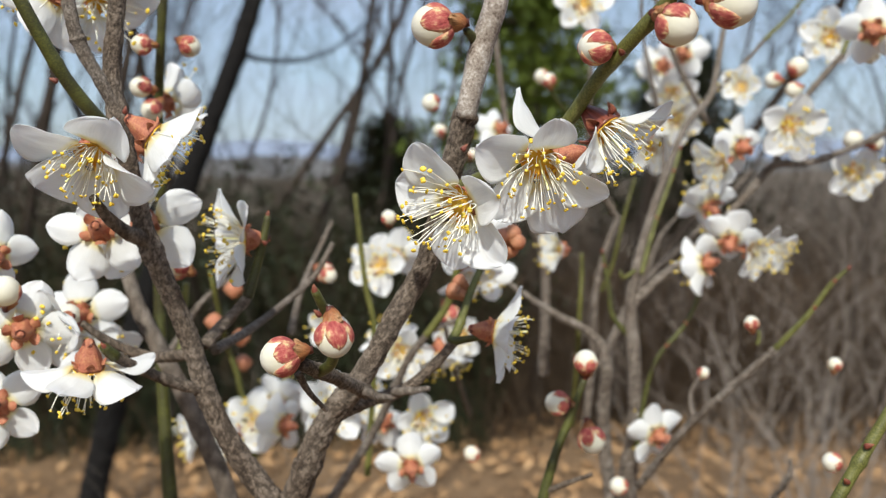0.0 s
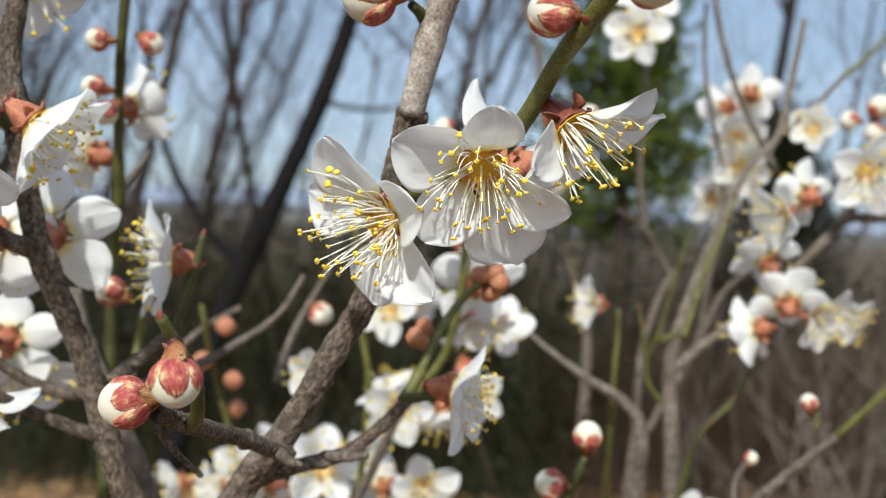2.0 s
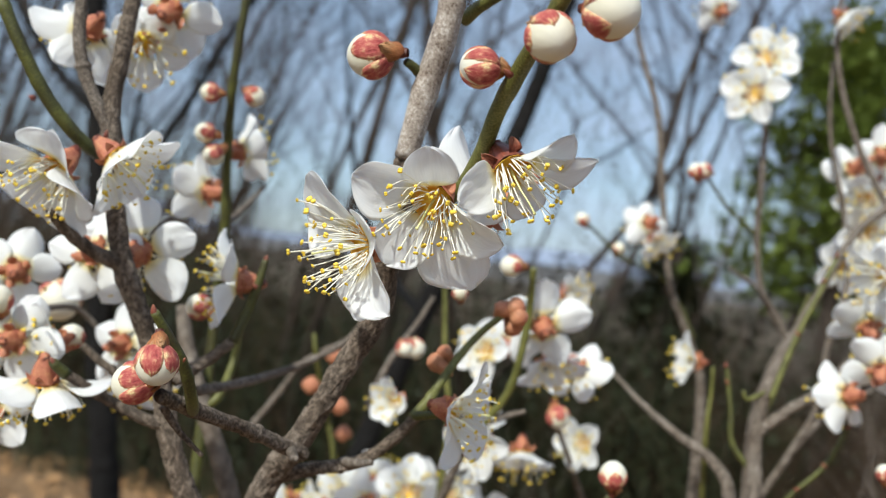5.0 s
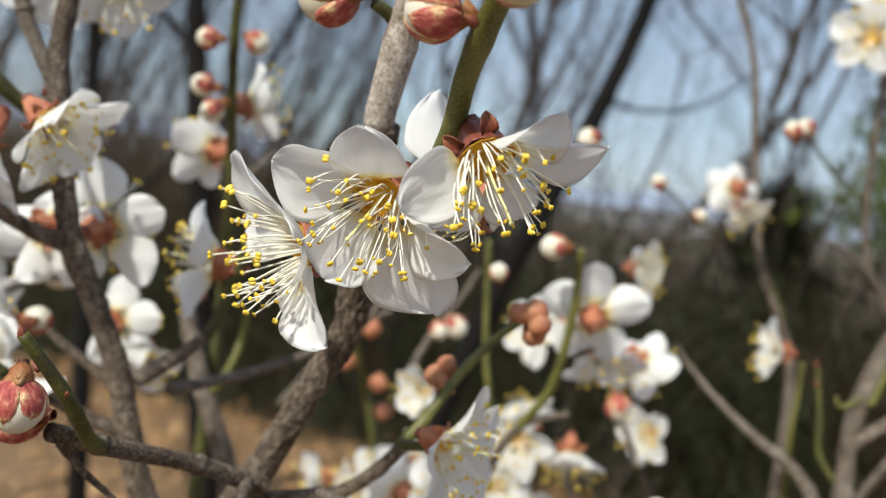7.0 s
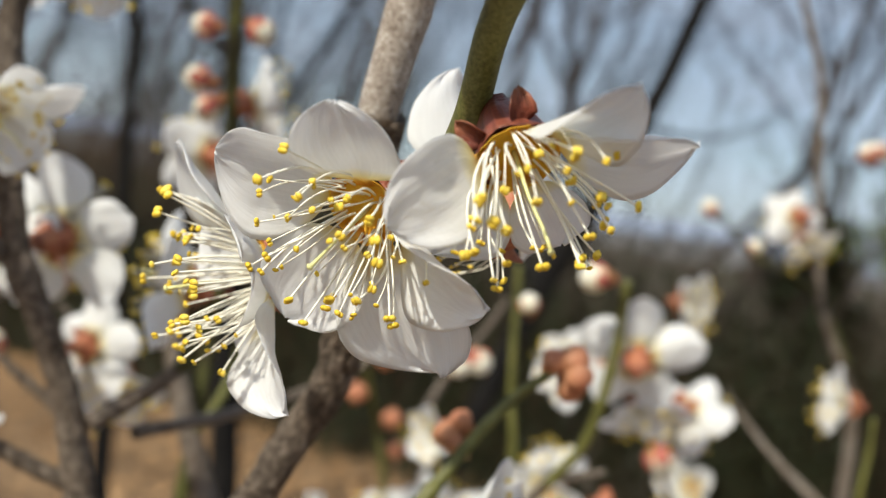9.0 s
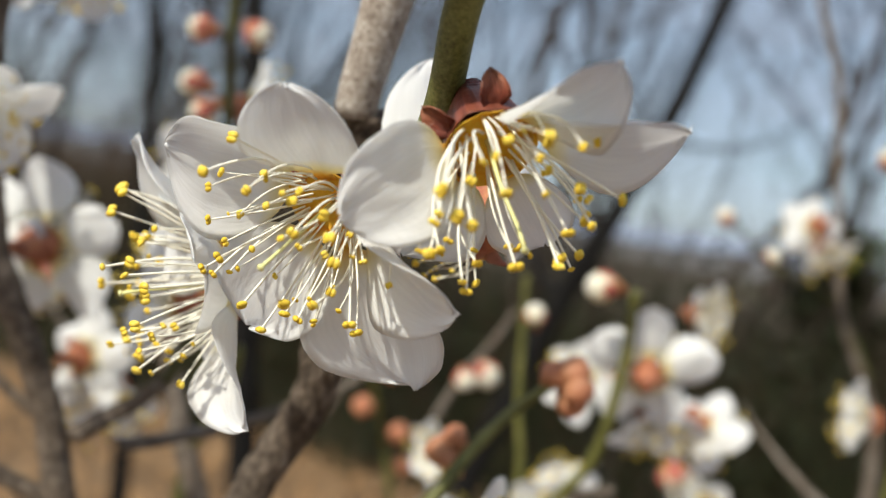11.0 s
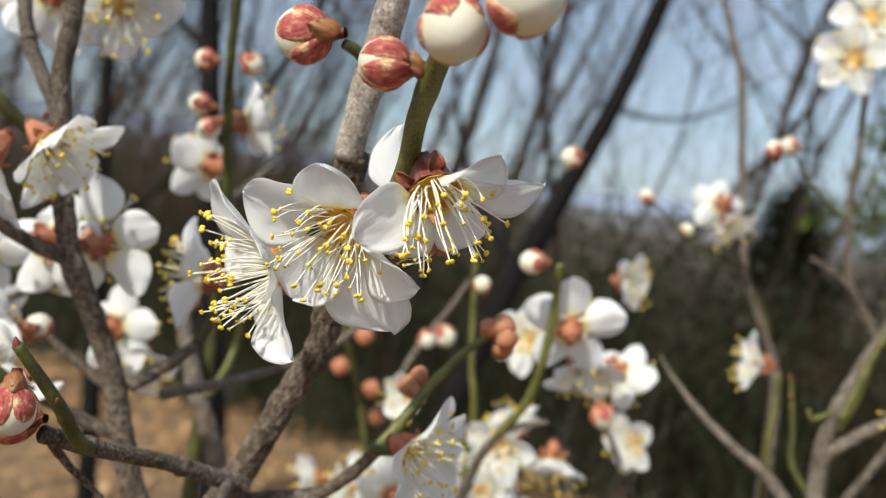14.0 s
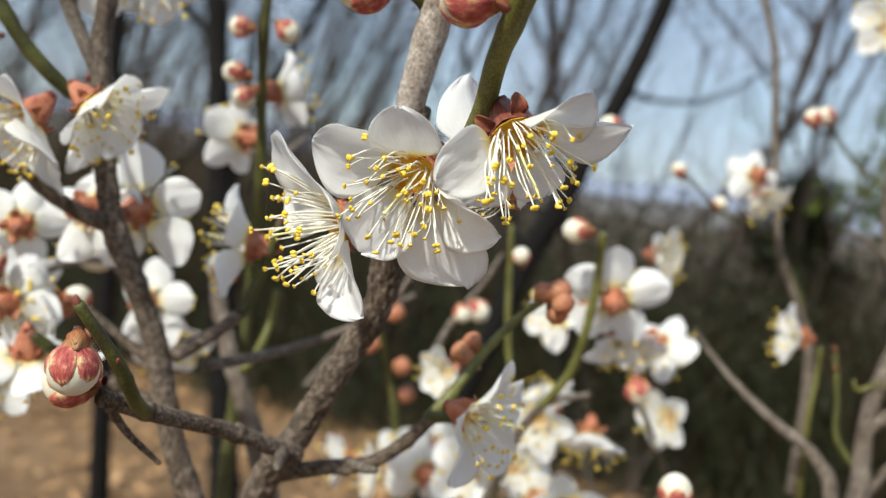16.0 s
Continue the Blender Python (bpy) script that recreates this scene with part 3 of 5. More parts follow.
def spent_calyx(tree, loc, way, size, seed=0):
    """A flower's calyx that has dropped its petals: a cup, half-closed sepals and bud scales."""
    rng = random.Random(seed * 13 + 5)
    cup = part("calyx", SPENT_CUP, tree, facing(Vector(loc) - tree.matrix_basis.translation, way, size, 40 * seed), "rust-orange calyx without petals")
    for k in range(5):
        m = Matrix.Rotation(radians(72 * k + rng.uniform(-9, 9)), 4, "Z") @ Matrix.Translation((0.17, 0, -0.04)) @ Matrix.Rotation(radians(-96 + rng.uniform(-22, 14)), 4, "Y")
        part("sepal", SPENT_SEPALS[k % 2], cup, m @ Matrix.Scale(0.66, 4), "russet-red sepal")
    part("cup_filler", SPENT_CORE, cup, None, "rust-orange filler added against shadow inside the cup")
    for k in range(2):
        m = Matrix.Translation((0, 0, -0.42 + 0.03 * k)) @ Matrix.Rotation(radians(95 * k + rng.uniform(-20, 20)), 4, "Z") @ Matrix.Translation((0.08, 0, 0)) @ Matrix.Rotation(radians(-50 + rng.uniform(-20, 20)), 4, "Y")
        part("scale", BUD_SCALE, cup, m @ Matrix.Scale(0.3, 4), "rust-brown papery bud scale")
    return cup


def leaf_bud(tree, loc, way, size=0.0012):
    """A small pointed brown bud on a shoot, wrapped in scales."""
    base = tree.matrix_basis.translation
    ob = part("leaf_bud", KNOB, tree, facing(Vector(loc) - base - Vector(way) * size * 0.45, way, size), "small pointed brown leaf bud")
    for k in range(4):
        part("scale", BUD_SCALE, ob, Matrix.Rotation(radians(115 * k + 30), 4, "Z") @ Matrix.Translation((0.5, 0, -0.2 + 0.22 * k)) @ Matrix.Rotation(radians(-74 - 7 * k), 4, "Y") @ Matrix.Scale(1.15 - 0.08 * k, 4))
    return ob


# ---------------------------------------------------------------- ground and distance
def terrain(x, y):
    """Height of the ground: level by the plum trees, falling away behind them, with a valley beyond."""
    d = max(0.0, y - 5.5)
    z = -0.16 * d if d < 40 else -6.4 - 0.05 * (d - 40)
    z = max(z, -22)
    z += 0.10 * noise.noise(Vector((x * 0.35, y * 0.35, 0))) + 0.03 * noise.noise(Vector((x * 1.7, y * 1.7, 4)))
    return z + min(1, max(0, (y + 2) / -60)) * 3


coords = [-3000, -1200, -500, -220, -110, -60, -36, -24] + [k * 0.75 - 17.25 for k in range(47)] + [24, 36, 60, 110, 220, 500, 1200, 3000]
gv = [(x, y, terrain(x, y)) for y in coords for x in coords]
n = len(coords)
gf = [(j * n + i, j * n + i + 1, (j + 1) * n + i + 1, (j + 1) * n + i) for j in range(n - 1) for i in range(n - 1)]
ground = tagged(new("ground", mesh_of("ground", gv, gf, STRAW)), "straw-coloured ground covered with dry leaf litter", "ground", kind="structure")

rng = random.Random(5)
lv, lf = [], []
for k in range(13000):
    x, y = rng.uniform(-6, 6), rng.uniform(-2.5, 7.5)
    z, a, s = terrain(x, y) + 0.012, rng.uniform(0, 6.28), rng.uniform(0.02, 0.055)
    u, w = Vector((math.cos(a), math.sin(a), rng.uniform(-0.5, 0.7))) * s, Vector((-math.sin(a), math.cos(a), rng.uniform(-0.5, 0.5))) * s * 0.5
    c, o = Vector((x, y, z + rng.uniform(0, 0.03))), len(lv)
    lv += [c - u, c + w, c + u, c - w, c + Vector((0, 0, s * 0.25))]
    lf += [(o, o + 1, o + 4), (o + 1, o + 2, o + 4), (o + 2, o + 3, o + 4), (o + 3, o, o + 4)]
tagged(new("fallen_leaves", mesh_of("fallen_leaves", lv, lf, DRY_LEAF, None, False)), "dry curled tan leaves scattered over the ground", "leaves", kind="stuff")


def ridge(name, dist, base, top, rough, mat, label, seed):
    """A far line of hills all round the place."""
    v, f = [], []
    for k in range(181):
        a = math.pi * 2 * k / 180
        c = Vector((math.sin(a), math.cos(a), 0))
        h = top + rough * (noise.noise(c * 3.1 + Vector((seed, 0, 0))) + 0.5 * noise.noise(c * 8 + Vector((0, seed, 0))) + 0.22 * noise.noise(c * 23))
        for s in range(5):
            p = c * (dist * (1 + 0.35 * s / 4))
            v.append((p.x, p.y, base + (h - base) * (s / 4) ** 0.8))
    for k in range(180):
        for s in range(4):
            o = k * 5 + s
            f.append((o, o + 5, o + 6, o + 1))
    tagged(new(name, mesh_of(name, v, f, mat)), label, "hills", kind="structure")


ridge("backdrop_hills", 160, -25, 8.0, 2.6, HILL, "low brown wooded hillside beyond the valley", 2.0)
# the air is clear; these two ridges carry haze in their colour
ridge("backdrop_far_hills", 520, -40, 33, 11, HAZE_TINTED_HILL, "grey-brown wooded hills with haze painted into their colour", 4.0)
ridge("backdrop_mountains", 1500, -60, 130, 45, HAZE_TINTED_MOUNTAIN, "mountains on the skyline, painted blue for haze", 7.0)


# ---------------------------------------------------------------- woodland
def grow(start, way, length, radius, depth, rng, out, bend=0.25, twist=0.5, sides=6):
    """Limbs of a bare tree, added to out as (points, depth)."""
    p, d, rows = Vector(start), Vector(way).normalized(), []
    n = 5
    for i in range(n + 1):
        s = i / n
        rows.append((*p, radius * (1 - 0.55 * s)))
        d = (d + Vector((rng.uniform(-1, 1), rng.uniform(-1, 1), rng.uniform(-0.4, 0.8))) * bend * 0.35).normalized()
        p = p + d * length / n
        if depth and i >= (2 if depth > 2 else 1):
            for _ in range(rng.choice((1, 1, 2))):
                side = Vector((rng.uniform(-1, 1), rng.uniform(-1, 1), rng.uniform(0.0, 0.9))).normalized()
                grow(p, d * (1 - twist) + side * (twist + 0.25), length * rng.uniform(0.42, 0.68), radius * (1 - 0.55 * s) * rng.uniform(0.35, 0.6), depth - 1, rng, out, bend * 1.2, twist)
    out.append((rows, depth))


def bare_tree(loc, height, radius, lean, seed, mat, label, depth=3, name="bare_tree"):
    rng = random.Random(seed)
    out = []
    grow((0, 0, -0.15), (*lean, 1.0), height, radius, depth, rng, out, 0.55)
    t = thing(name, loc, label, "tree", "bare trees of the woodland")
    trunk = max(out, key=lambda r: r[1])
    part("trunk", mesh_of("trunk", *tube(trunk[0], 10, None, 0.10, (), seed), mat), t)
    main = joined([tube(r, 6 if dd > 1 else 4, 10.0 if dd == 0 else None, 0.0, (), 0, False) for r, dd in out if r is not trunk[0] and dd > 0])
    tagged(part("branchwork", mesh_of("branchwork", *main, mat), t, None, "bare forking branches"), kind="stuff")
    fine = joined([tube(r[::2], 3, 10.0, 0.0, (), 0, False) for r, dd in out if dd == 0])
    tagged(part("twigwork", mesh_of("twigwork", *fine, mat), t, None, "fine bare twigs"), kind="stuff")
    return t


lean = thing("leaning_tree", (-0.95, 1.8, 0), "dark leaning leafless tree near the plum trees", "tree", "bare trees of the woodland")
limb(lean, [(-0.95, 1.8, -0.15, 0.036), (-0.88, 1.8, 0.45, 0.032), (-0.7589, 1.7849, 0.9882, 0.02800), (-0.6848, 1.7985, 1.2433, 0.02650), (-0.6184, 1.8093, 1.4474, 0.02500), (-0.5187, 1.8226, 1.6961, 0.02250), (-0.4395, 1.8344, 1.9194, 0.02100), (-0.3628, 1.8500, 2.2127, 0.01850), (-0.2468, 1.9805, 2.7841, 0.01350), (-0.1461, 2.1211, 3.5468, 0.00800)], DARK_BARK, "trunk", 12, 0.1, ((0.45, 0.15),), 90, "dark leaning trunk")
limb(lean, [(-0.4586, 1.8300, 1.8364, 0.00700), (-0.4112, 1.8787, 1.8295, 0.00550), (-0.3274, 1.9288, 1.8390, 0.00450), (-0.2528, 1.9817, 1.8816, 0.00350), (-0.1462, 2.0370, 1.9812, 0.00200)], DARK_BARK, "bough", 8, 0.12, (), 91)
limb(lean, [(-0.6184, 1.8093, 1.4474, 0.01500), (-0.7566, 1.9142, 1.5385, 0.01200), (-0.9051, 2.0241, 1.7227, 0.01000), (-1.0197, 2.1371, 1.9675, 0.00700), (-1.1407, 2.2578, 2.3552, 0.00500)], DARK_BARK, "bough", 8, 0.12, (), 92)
for base, top, girth, seed in (((-1.5639, 2.1811, -0.8888), (-1.9077, 1.9538, 2.7904), 0.085, 93), ((-2.6576, 2.6540, -0.8206), (-2.9276, 2.5518, 2.9499), 0.07, 94)):
    stout = thing("bare_tree", (base[0], base[1], -0.1), "stout dark-barked leafless tree at the wood's edge", "tree", "bare trees of the woodland")
    a, b = Vector((base[0], base[1], -0.1)), Vector(top)
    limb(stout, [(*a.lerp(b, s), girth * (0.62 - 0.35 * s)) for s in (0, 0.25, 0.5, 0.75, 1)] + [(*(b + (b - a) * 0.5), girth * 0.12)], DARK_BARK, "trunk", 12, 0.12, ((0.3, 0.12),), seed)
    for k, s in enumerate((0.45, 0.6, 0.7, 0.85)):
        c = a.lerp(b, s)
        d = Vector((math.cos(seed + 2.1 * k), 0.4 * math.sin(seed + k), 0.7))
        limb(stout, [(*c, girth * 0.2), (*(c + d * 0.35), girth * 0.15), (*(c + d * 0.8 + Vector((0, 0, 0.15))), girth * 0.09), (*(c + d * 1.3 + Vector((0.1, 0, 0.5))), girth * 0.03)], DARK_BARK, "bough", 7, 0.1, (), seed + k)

kinds = [bare_tree((0, 0, 0), h, r, l, s, WOOD_BARK, "slender leafless grey-brown woodland tree", 3) for h, r, l, s in ((4.6, 0.03, (0.32, 0.0), 21), (5.4, 0.036, (0.2, 0.05), 22), (3.8, 0.025, (0.42, 0.02), 23), (6.0, 0.042, (0.12, -0.06), 24))]
rng = random.Random(11)
spots = []
for k in range(96):
    y = 5.2 + 15 * (k / 96) ** 1.3
    x = rng.uniform(-0.95, 0.42) * (y + 3.0) - 0.3
    spots.append((x, y, k))
for k in range(96, 132):                           # denser towards the west
    y = 4.8 + 12 * ((k - 96) / 36) ** 1.4
    spots.append((rng.uniform(-1.55, -0.72) * (y + 1.0), y, k))
for x, y, k in spots:
    src = kinds[k % 4]
    m = pose(x, y, terrain(x, y), 0, 0, rng.uniform(-70, 70))
    if k < 4:
        src.matrix_basis = m
    else:
        t = copy_thing(src, m)
        t.scale = (rng.uniform(0.75, 1.15),) * 3


def conifer(loc, height, spread, seed, label, mat):
    """A conifer: tapered trunk, drooping boughs and many small tufts of needles."""
    rng = random.Random(seed)
    t = thing("conifer", loc, label, "tree", "evergreen trees of the woodland")
    part("trunk", mesh_of("trunk", *tube([(0, 0, -0.2, 0.09), (0.03, 0, height * 0.5, 0.06), (0, 0.02, height, 0.012)], 8, 0.3, 0.08), WOOD_BARK), t)
    boughs, nv, nf = [], [], []
    for k in range(60):
        h = height * (0.48 + 0.50 * k / 60)
        a, ln = rng.uniform(0, 6.28), spread * (1.05 - k / 60) * rng.uniform(0.55, 1.1) + 0.12
        d = Vector((math.cos(a), math.sin(a), rng.uniform(-0.12, 0.3)))
        boughs.append(tube([(0, 0, h, 0.018), (*(d * ln * 0.5 + Vector((0, 0, h))), 0.012), (*(d * ln + Vector((0, 0, h - 0.06))), 0.004)], 4, 0.2, cap=False))
        for j in range(34):
            c = d * ln * rng.uniform(0.25, 1.05) + Vector((rng.gauss(0, 0.12), rng.gauss(0, 0.12), h + rng.gauss(0, 0.09)))
            for q in range(12):
                w = Vector((rng.gauss(0, 1), rng.gauss(0, 1), rng.gauss(0.3, 0.8))).normalized() * rng.uniform(0.04, 0.11)
                s = w.cross(Vector((0.3, 0.5, 0.8))).normalized() * 0.011
                o = len(nv)
                nv += [c - s, c + s, c + w]
                nf.append((o, o + 1, o + 2))
    tagged(part("boughwork", mesh_of("boughwork", *joined(boughs), WOOD_BARK), t, None, "drooping boughs"), kind="stuff")
    tagged(part("crown", mesh_of("crown", nv, nf, mat, None, False), t, None, "tufts of green needles"), kind="stuff")
    return t


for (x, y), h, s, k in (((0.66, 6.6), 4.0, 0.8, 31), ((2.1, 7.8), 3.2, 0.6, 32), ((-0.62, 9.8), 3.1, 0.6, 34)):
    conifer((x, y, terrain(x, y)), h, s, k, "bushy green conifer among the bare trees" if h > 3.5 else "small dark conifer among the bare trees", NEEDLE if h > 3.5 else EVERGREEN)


def brush(name, x0, x1, y0, y1, count, tall, mat, label, seed, leaf=0.0):
    """A thicket of thin branching stems, with small leaves where it is evergreen."""
    rng = random.Random(seed)
    v, f = [], []
    for k in range(count):
        x, y = rng.uniform(x0, x1), rng.uniform(y0, y1)
        p = Vector((x, y, terrain(x, y) - 0.03))
        d = Vector((rng.gauss(0, 0.35), rng.gauss(0, 0.25), 1)).normalized()
        h, r = tall * rng.uniform(0.45, 1.15), rng.uniform(0.003, 0.008)
        for i in range(4):
            q = p + d * h / 4
            a = Vector((r, 0, 0))
            b = Vector((-r * 0.5, r * 0.8, 0))
            c = Vector((-r * 0.5, -r * 0.8, 0))
            o = len(v)
            v += [p + a, p + b, p + c, q + a * 0.75, q + b * 0.75, q + c * 0.75]
            f += [(o, o + 1, o + 4, o + 3), (o + 1, o + 2, o + 5, o + 4), (o + 2, o, o + 3, o + 5)]
            r *= 0.75
            for _ in range(int(leaf * 10) + 2 if i else 0):
                w = Vector((rng.gauss(0, 1), rng.gauss(0, 1), rng.gauss(0.35, 0.7))).normalized()
                if leaf:
                    c0 = q + w * rng.uniform(0.02, 0.22)
                    s = w.cross(Vector((0.2, 0.4, 0.9))).normalized() * leaf * 0.4
                    o = len(v)
                    v += [c0 - w * leaf, c0 + s, c0 + w * leaf, c0 - s]
                    f.append((o, o + 1, o + 2, o + 3))
                else:
                    e, s = q + w * h * rng.uniform(0.1, 0.3), w.cross(Vector((0.2, 0.4, 0.9))).normalized() * r * 0.6
                    o = len(v)
                    v += [q - s, q + s, e]
                    f.append((o, o + 1, o + 2))
            p, d = q, (d + Vector((rng.gauss(0, 0.25), rng.gauss(0, 0.2), 0.05))).normalized()
    tagged(new(name, mesh_of(name, v, f, mat, None, False)), label, "undergrowth", kind="stuff")


brush("dry_brushwood", -11, 7, 4.95, 9.0, 9500, 1.6, BRUSH, "tangle of dry brown brushwood at the wood's edge", 3)
brush("far_brushwood", -18, 13, 8.5, 20, 9000, 3.6, BRUSH, "brown leafless thicket on the falling slope", 4)
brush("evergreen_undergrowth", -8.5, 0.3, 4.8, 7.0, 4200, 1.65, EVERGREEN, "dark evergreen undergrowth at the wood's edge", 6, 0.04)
brush("bare_thicket", -11.5, -3.8, 5.0, 8.0, 3000, 2.7, BRUSH, "tall bare brown thicket at the wood's edge", 8)


def bare_shrub(loc, stems, height, spread, seed):
    """A leafless shrub: several stems from one foot, forking into thin pale twigs."""
    rng = random.Random(seed)
    t = thing("bare_shrub", loc, "leafless grey shrub with thin forking twigs", "shrub", "bare shrubs behind the plum trees")
    fine = []
    for k in range(stems):
        out = []
        lean = Vector((rng.uniform(-1, 1) * spread, rng.uniform(-0.6, 1) * spread, 1))
        grow((rng.uniform(-0.06, 0.06), rng.uniform(-0.06, 0.06), -0.05), lean, height * rng.uniform(0.8, 1.0), 0.0065 * rng.uniform(0.7, 1.2), 2, rng, out, 0.7, 0.6)
        part("stem", mesh_of("stem", *tube(out[-1][0], 8, 0.03, 0.06, (), k), TWIG_GREY), t)
        fine += [tube(r, 5 if dd else 3, 0.03 if dd else 10.0, 0.0, (), 0, False) for r, dd in out[:-1]]
    tagged(part("twigwork", mesh_of("twigwork", *joined(fine), TWIG_GREY), t, None, "thin pale grey twigs"), kind="stuff")


for (x, y), stems, height, spread, seed in (((0.74, 1.2), 2, 1.05, 0.14, 72), ((-0.62, 1.2), 2, 0.9, 0.12, 74), ((1.0, 1.5), 2, 1.1, 0.16, 75), ((0.95, 2.3), 3, 1.2, 0.24, 76), ((1.35, 2.7), 4, 1.3, 0.26, 77), ((1.0, 3.1), 3, 1.35, 0.24, 78), ((1.85, 3.3), 4, 1.3, 0.26, 79)):
    bare_shrub((x, y, terrain(x, y)), stems, height, spread, seed)


# ---------------------------------------------------------------- front plum tree
plum = thing("plum_tree", (-0.10, 0.16, 0.0), "small plum tree with fissured grey-brown bark in full white blossom", "tree", "blossoming plum trees")
limb(plum, [(-0.0535, 0.0696, 1.3042, 0.00750), (-0.0489, 0.0581, 1.3720, 0.00575), (-0.0452, 0.0510, 1.4064, 0.00440), (-0.0375, 0.0460, 1.4255, 0.00345), (-0.0298, 0.0409, 1.4431, 0.00310), (-0.0204, 0.0365, 1.4555, 0.00280), (-0.0114, 0.0344, 1.4717, 0.00270), (-0.0032, 0.0322, 1.4866, 0.00270), (0.0015, 0.0241, 1.5040, 0.00260), (0.0062, 0.0180, 1.5217, 0.00265)], BARK, "stem", 18, 0.13, ((0.55, 0.14), (0.66, 0.10), (0.86, 0.14), (0.99, 0.10)), 3, "gnarled grey-brown main stem")
limb(plum, [(0.0060, 0.0170, 1.5208, 0.00250), (0.0067, 0.0162, 1.5241, 0.00255), (0.0096, 0.0148, 1.5362, 0.00275), (0.0132, 0.0124, 1.5478, 0.00260), (0.0160, 0.0114, 1.5662, 0.00240), (0.0232, 0.0152, 1.6001, 0.00200)], BARK_SMOOTH, "upper_stem", 20, 0.05, ((0.16, 0.10), (0.30, 0.06), (0.4, 0.16)), 33, "smooth pale grey upper stem")
limb(plum, [(-0.10, 0.16, -0.06, 0.024), (-0.10, 0.16, 0.3, 0.019), (-0.088, 0.145, 0.7, 0.016), (-0.07, 0.12, 1.05, 0.0125), (-0.0550, 0.0729, 1.2908, 0.00800), (-0.0533, 0.0688, 1.3083, 0.00750)], BARK, "trunk", 10, 0.12, ((0.4, 0.15),), 2, "gnarled grey-brown trunk")
# left limb
limb(plum, [(-0.0434, 0.0485, 1.4160, 0.00330), (-0.0507, 0.0470, 1.4260, 0.00310), (-0.0579, 0.0466, 1.4370, 0.00285), (-0.0629, 0.0452, 1.4497, 0.00265), (-0.0667, 0.0430, 1.4646, 0.00255), (-0.0708, 0.0378, 1.4794, 0.00250), (-0.0737, 0.0324, 1.4913, 0.00250), (-0.0763, 0.0301, 1.5048, 0.00225), (-0.0784, 0.0288, 1.5179, 0.00240), (-0.0805, 0.0285, 1.5310, 0.00220), (-0.0793, 0.0282, 1.5446, 0.00205), (-0.0776, 0.0282, 1.5623, 0.00190), (-0.0786, 0.0350, 1.5974, 0.00170)], BARK, "limb", 16, 0.12, ((0.2, 0.1), (0.42, 0.16), (0.6, 0.2)), 4, "dark knotted side limb")
limb(plum, [(-0.0737, 0.0324, 1.4913, 0.00270), (-0.0764, 0.0255, 1.4934, 0.00230), (-0.0778, 0.0167, 1.4973, 0.00180), (-0.0784, 0.0099, 1.5019, 0.00120)], BARK, "twig", 10, 0.12, (), 5)
limb(plum, [(-0.0786, 0.0281, 1.5227, 0.00210), (-0.0832, 0.0255, 1.5320, 0.00200), (-0.0862, 0.0239, 1.5384, 0.00210), (-0.0881, 0.0224, 1.5474, 0.00200), (-0.0900, 0.0232, 1.5635, 0.00170)], BARK_GREY, "twig", 12, 0.12, ((0.45, 0.25),), 6)
limb(plum, [(-0.0788, 0.0268, 1.5171, 0.00160), (-0.0806, 0.0189, 1.5207, 0.00170), (-0.0841, 0.0113, 1.5280, 0.00160), (-0.0878, 0.0058, 1.5375, 0.00155), (-0.0914, 0.0023, 1.5466, 0.00150), (-0.0990, -0.0018, 1.5631, 0.00130)], SHOOT_DARK, "shoot", 10, 0.03, ((0.4, 0.15), (0.7, 0.15)), 7, "dark green young shoot")
limb(plum, [(-0.0629, 0.0453, 1.4504, 0.00250), (-0.0696, 0.0394, 1.4535, 0.00200), (-0.0757, 0.0317, 1.4584, 0.00180), (-0.0792, 0.0239, 1.4631, 0.00160)], BARK, "twig", 10, 0.12, ((0.4, 0.2),), 8)
limb(plum, [(-0.0792, 0.0239, 1.4631, 0.00155), (-0.0801, 0.0220, 1.4647, 0.00140), (-0.0806, 0.0201, 1.4662, 0.00110)], SHOOT_DARK, "shoot", 8, 0.04, (), 9)
limb(plum, [(-0.0655, 0.0438, 1.4606, 0.00220), (-0.0806, 0.0576, 1.4571, 0.00200), (-0.0902, 0.0578, 1.4599, 0.00170), (-0.0958, 0.0540, 1.4644, 0.00150), (-0.0985, 0.0512, 1.4677, 0.00120)], BARK, "twig", 10, 0.12, ((0.6, 0.2),), 10)
limb(plum, [(-0.0632, 0.0449, 1.4627, 0.00230), (-0.0592, 0.0522, 1.4678, 0.00200), (-0.0541, 0.0565, 1.4739, 0.00180)], BARK, "twig", 10, 0.14, ((0.5, 0.2),), 11)
limb(plum, [(-0.0541, 0.0565, 1.4739, 0.00155), (-0.0519, 0.0590, 1.4830, 0.00140), (-0.0501, 0.0594, 1.4901, 0.00120), (-0.0488, 0.0598, 1.4970, 0.00090)], SHOOT_DARK, "shoot", 8, 0.04, ((0.6, 0.2),), 12)
limb(plum, [(-0.0638, 0.0577, 1.4591, 0.00200), (-0.0587, 0.0779, 1.4617, 0.00170), (-0.0520, 0.0982, 1.4672, 0.00150), (-0.0432, 0.1087, 1.4756, 0.00130), (-0.0365, 0.1093, 1.4871, 0.00110)], BARK_GREY, "twig", 8, 0.1, (), 13)
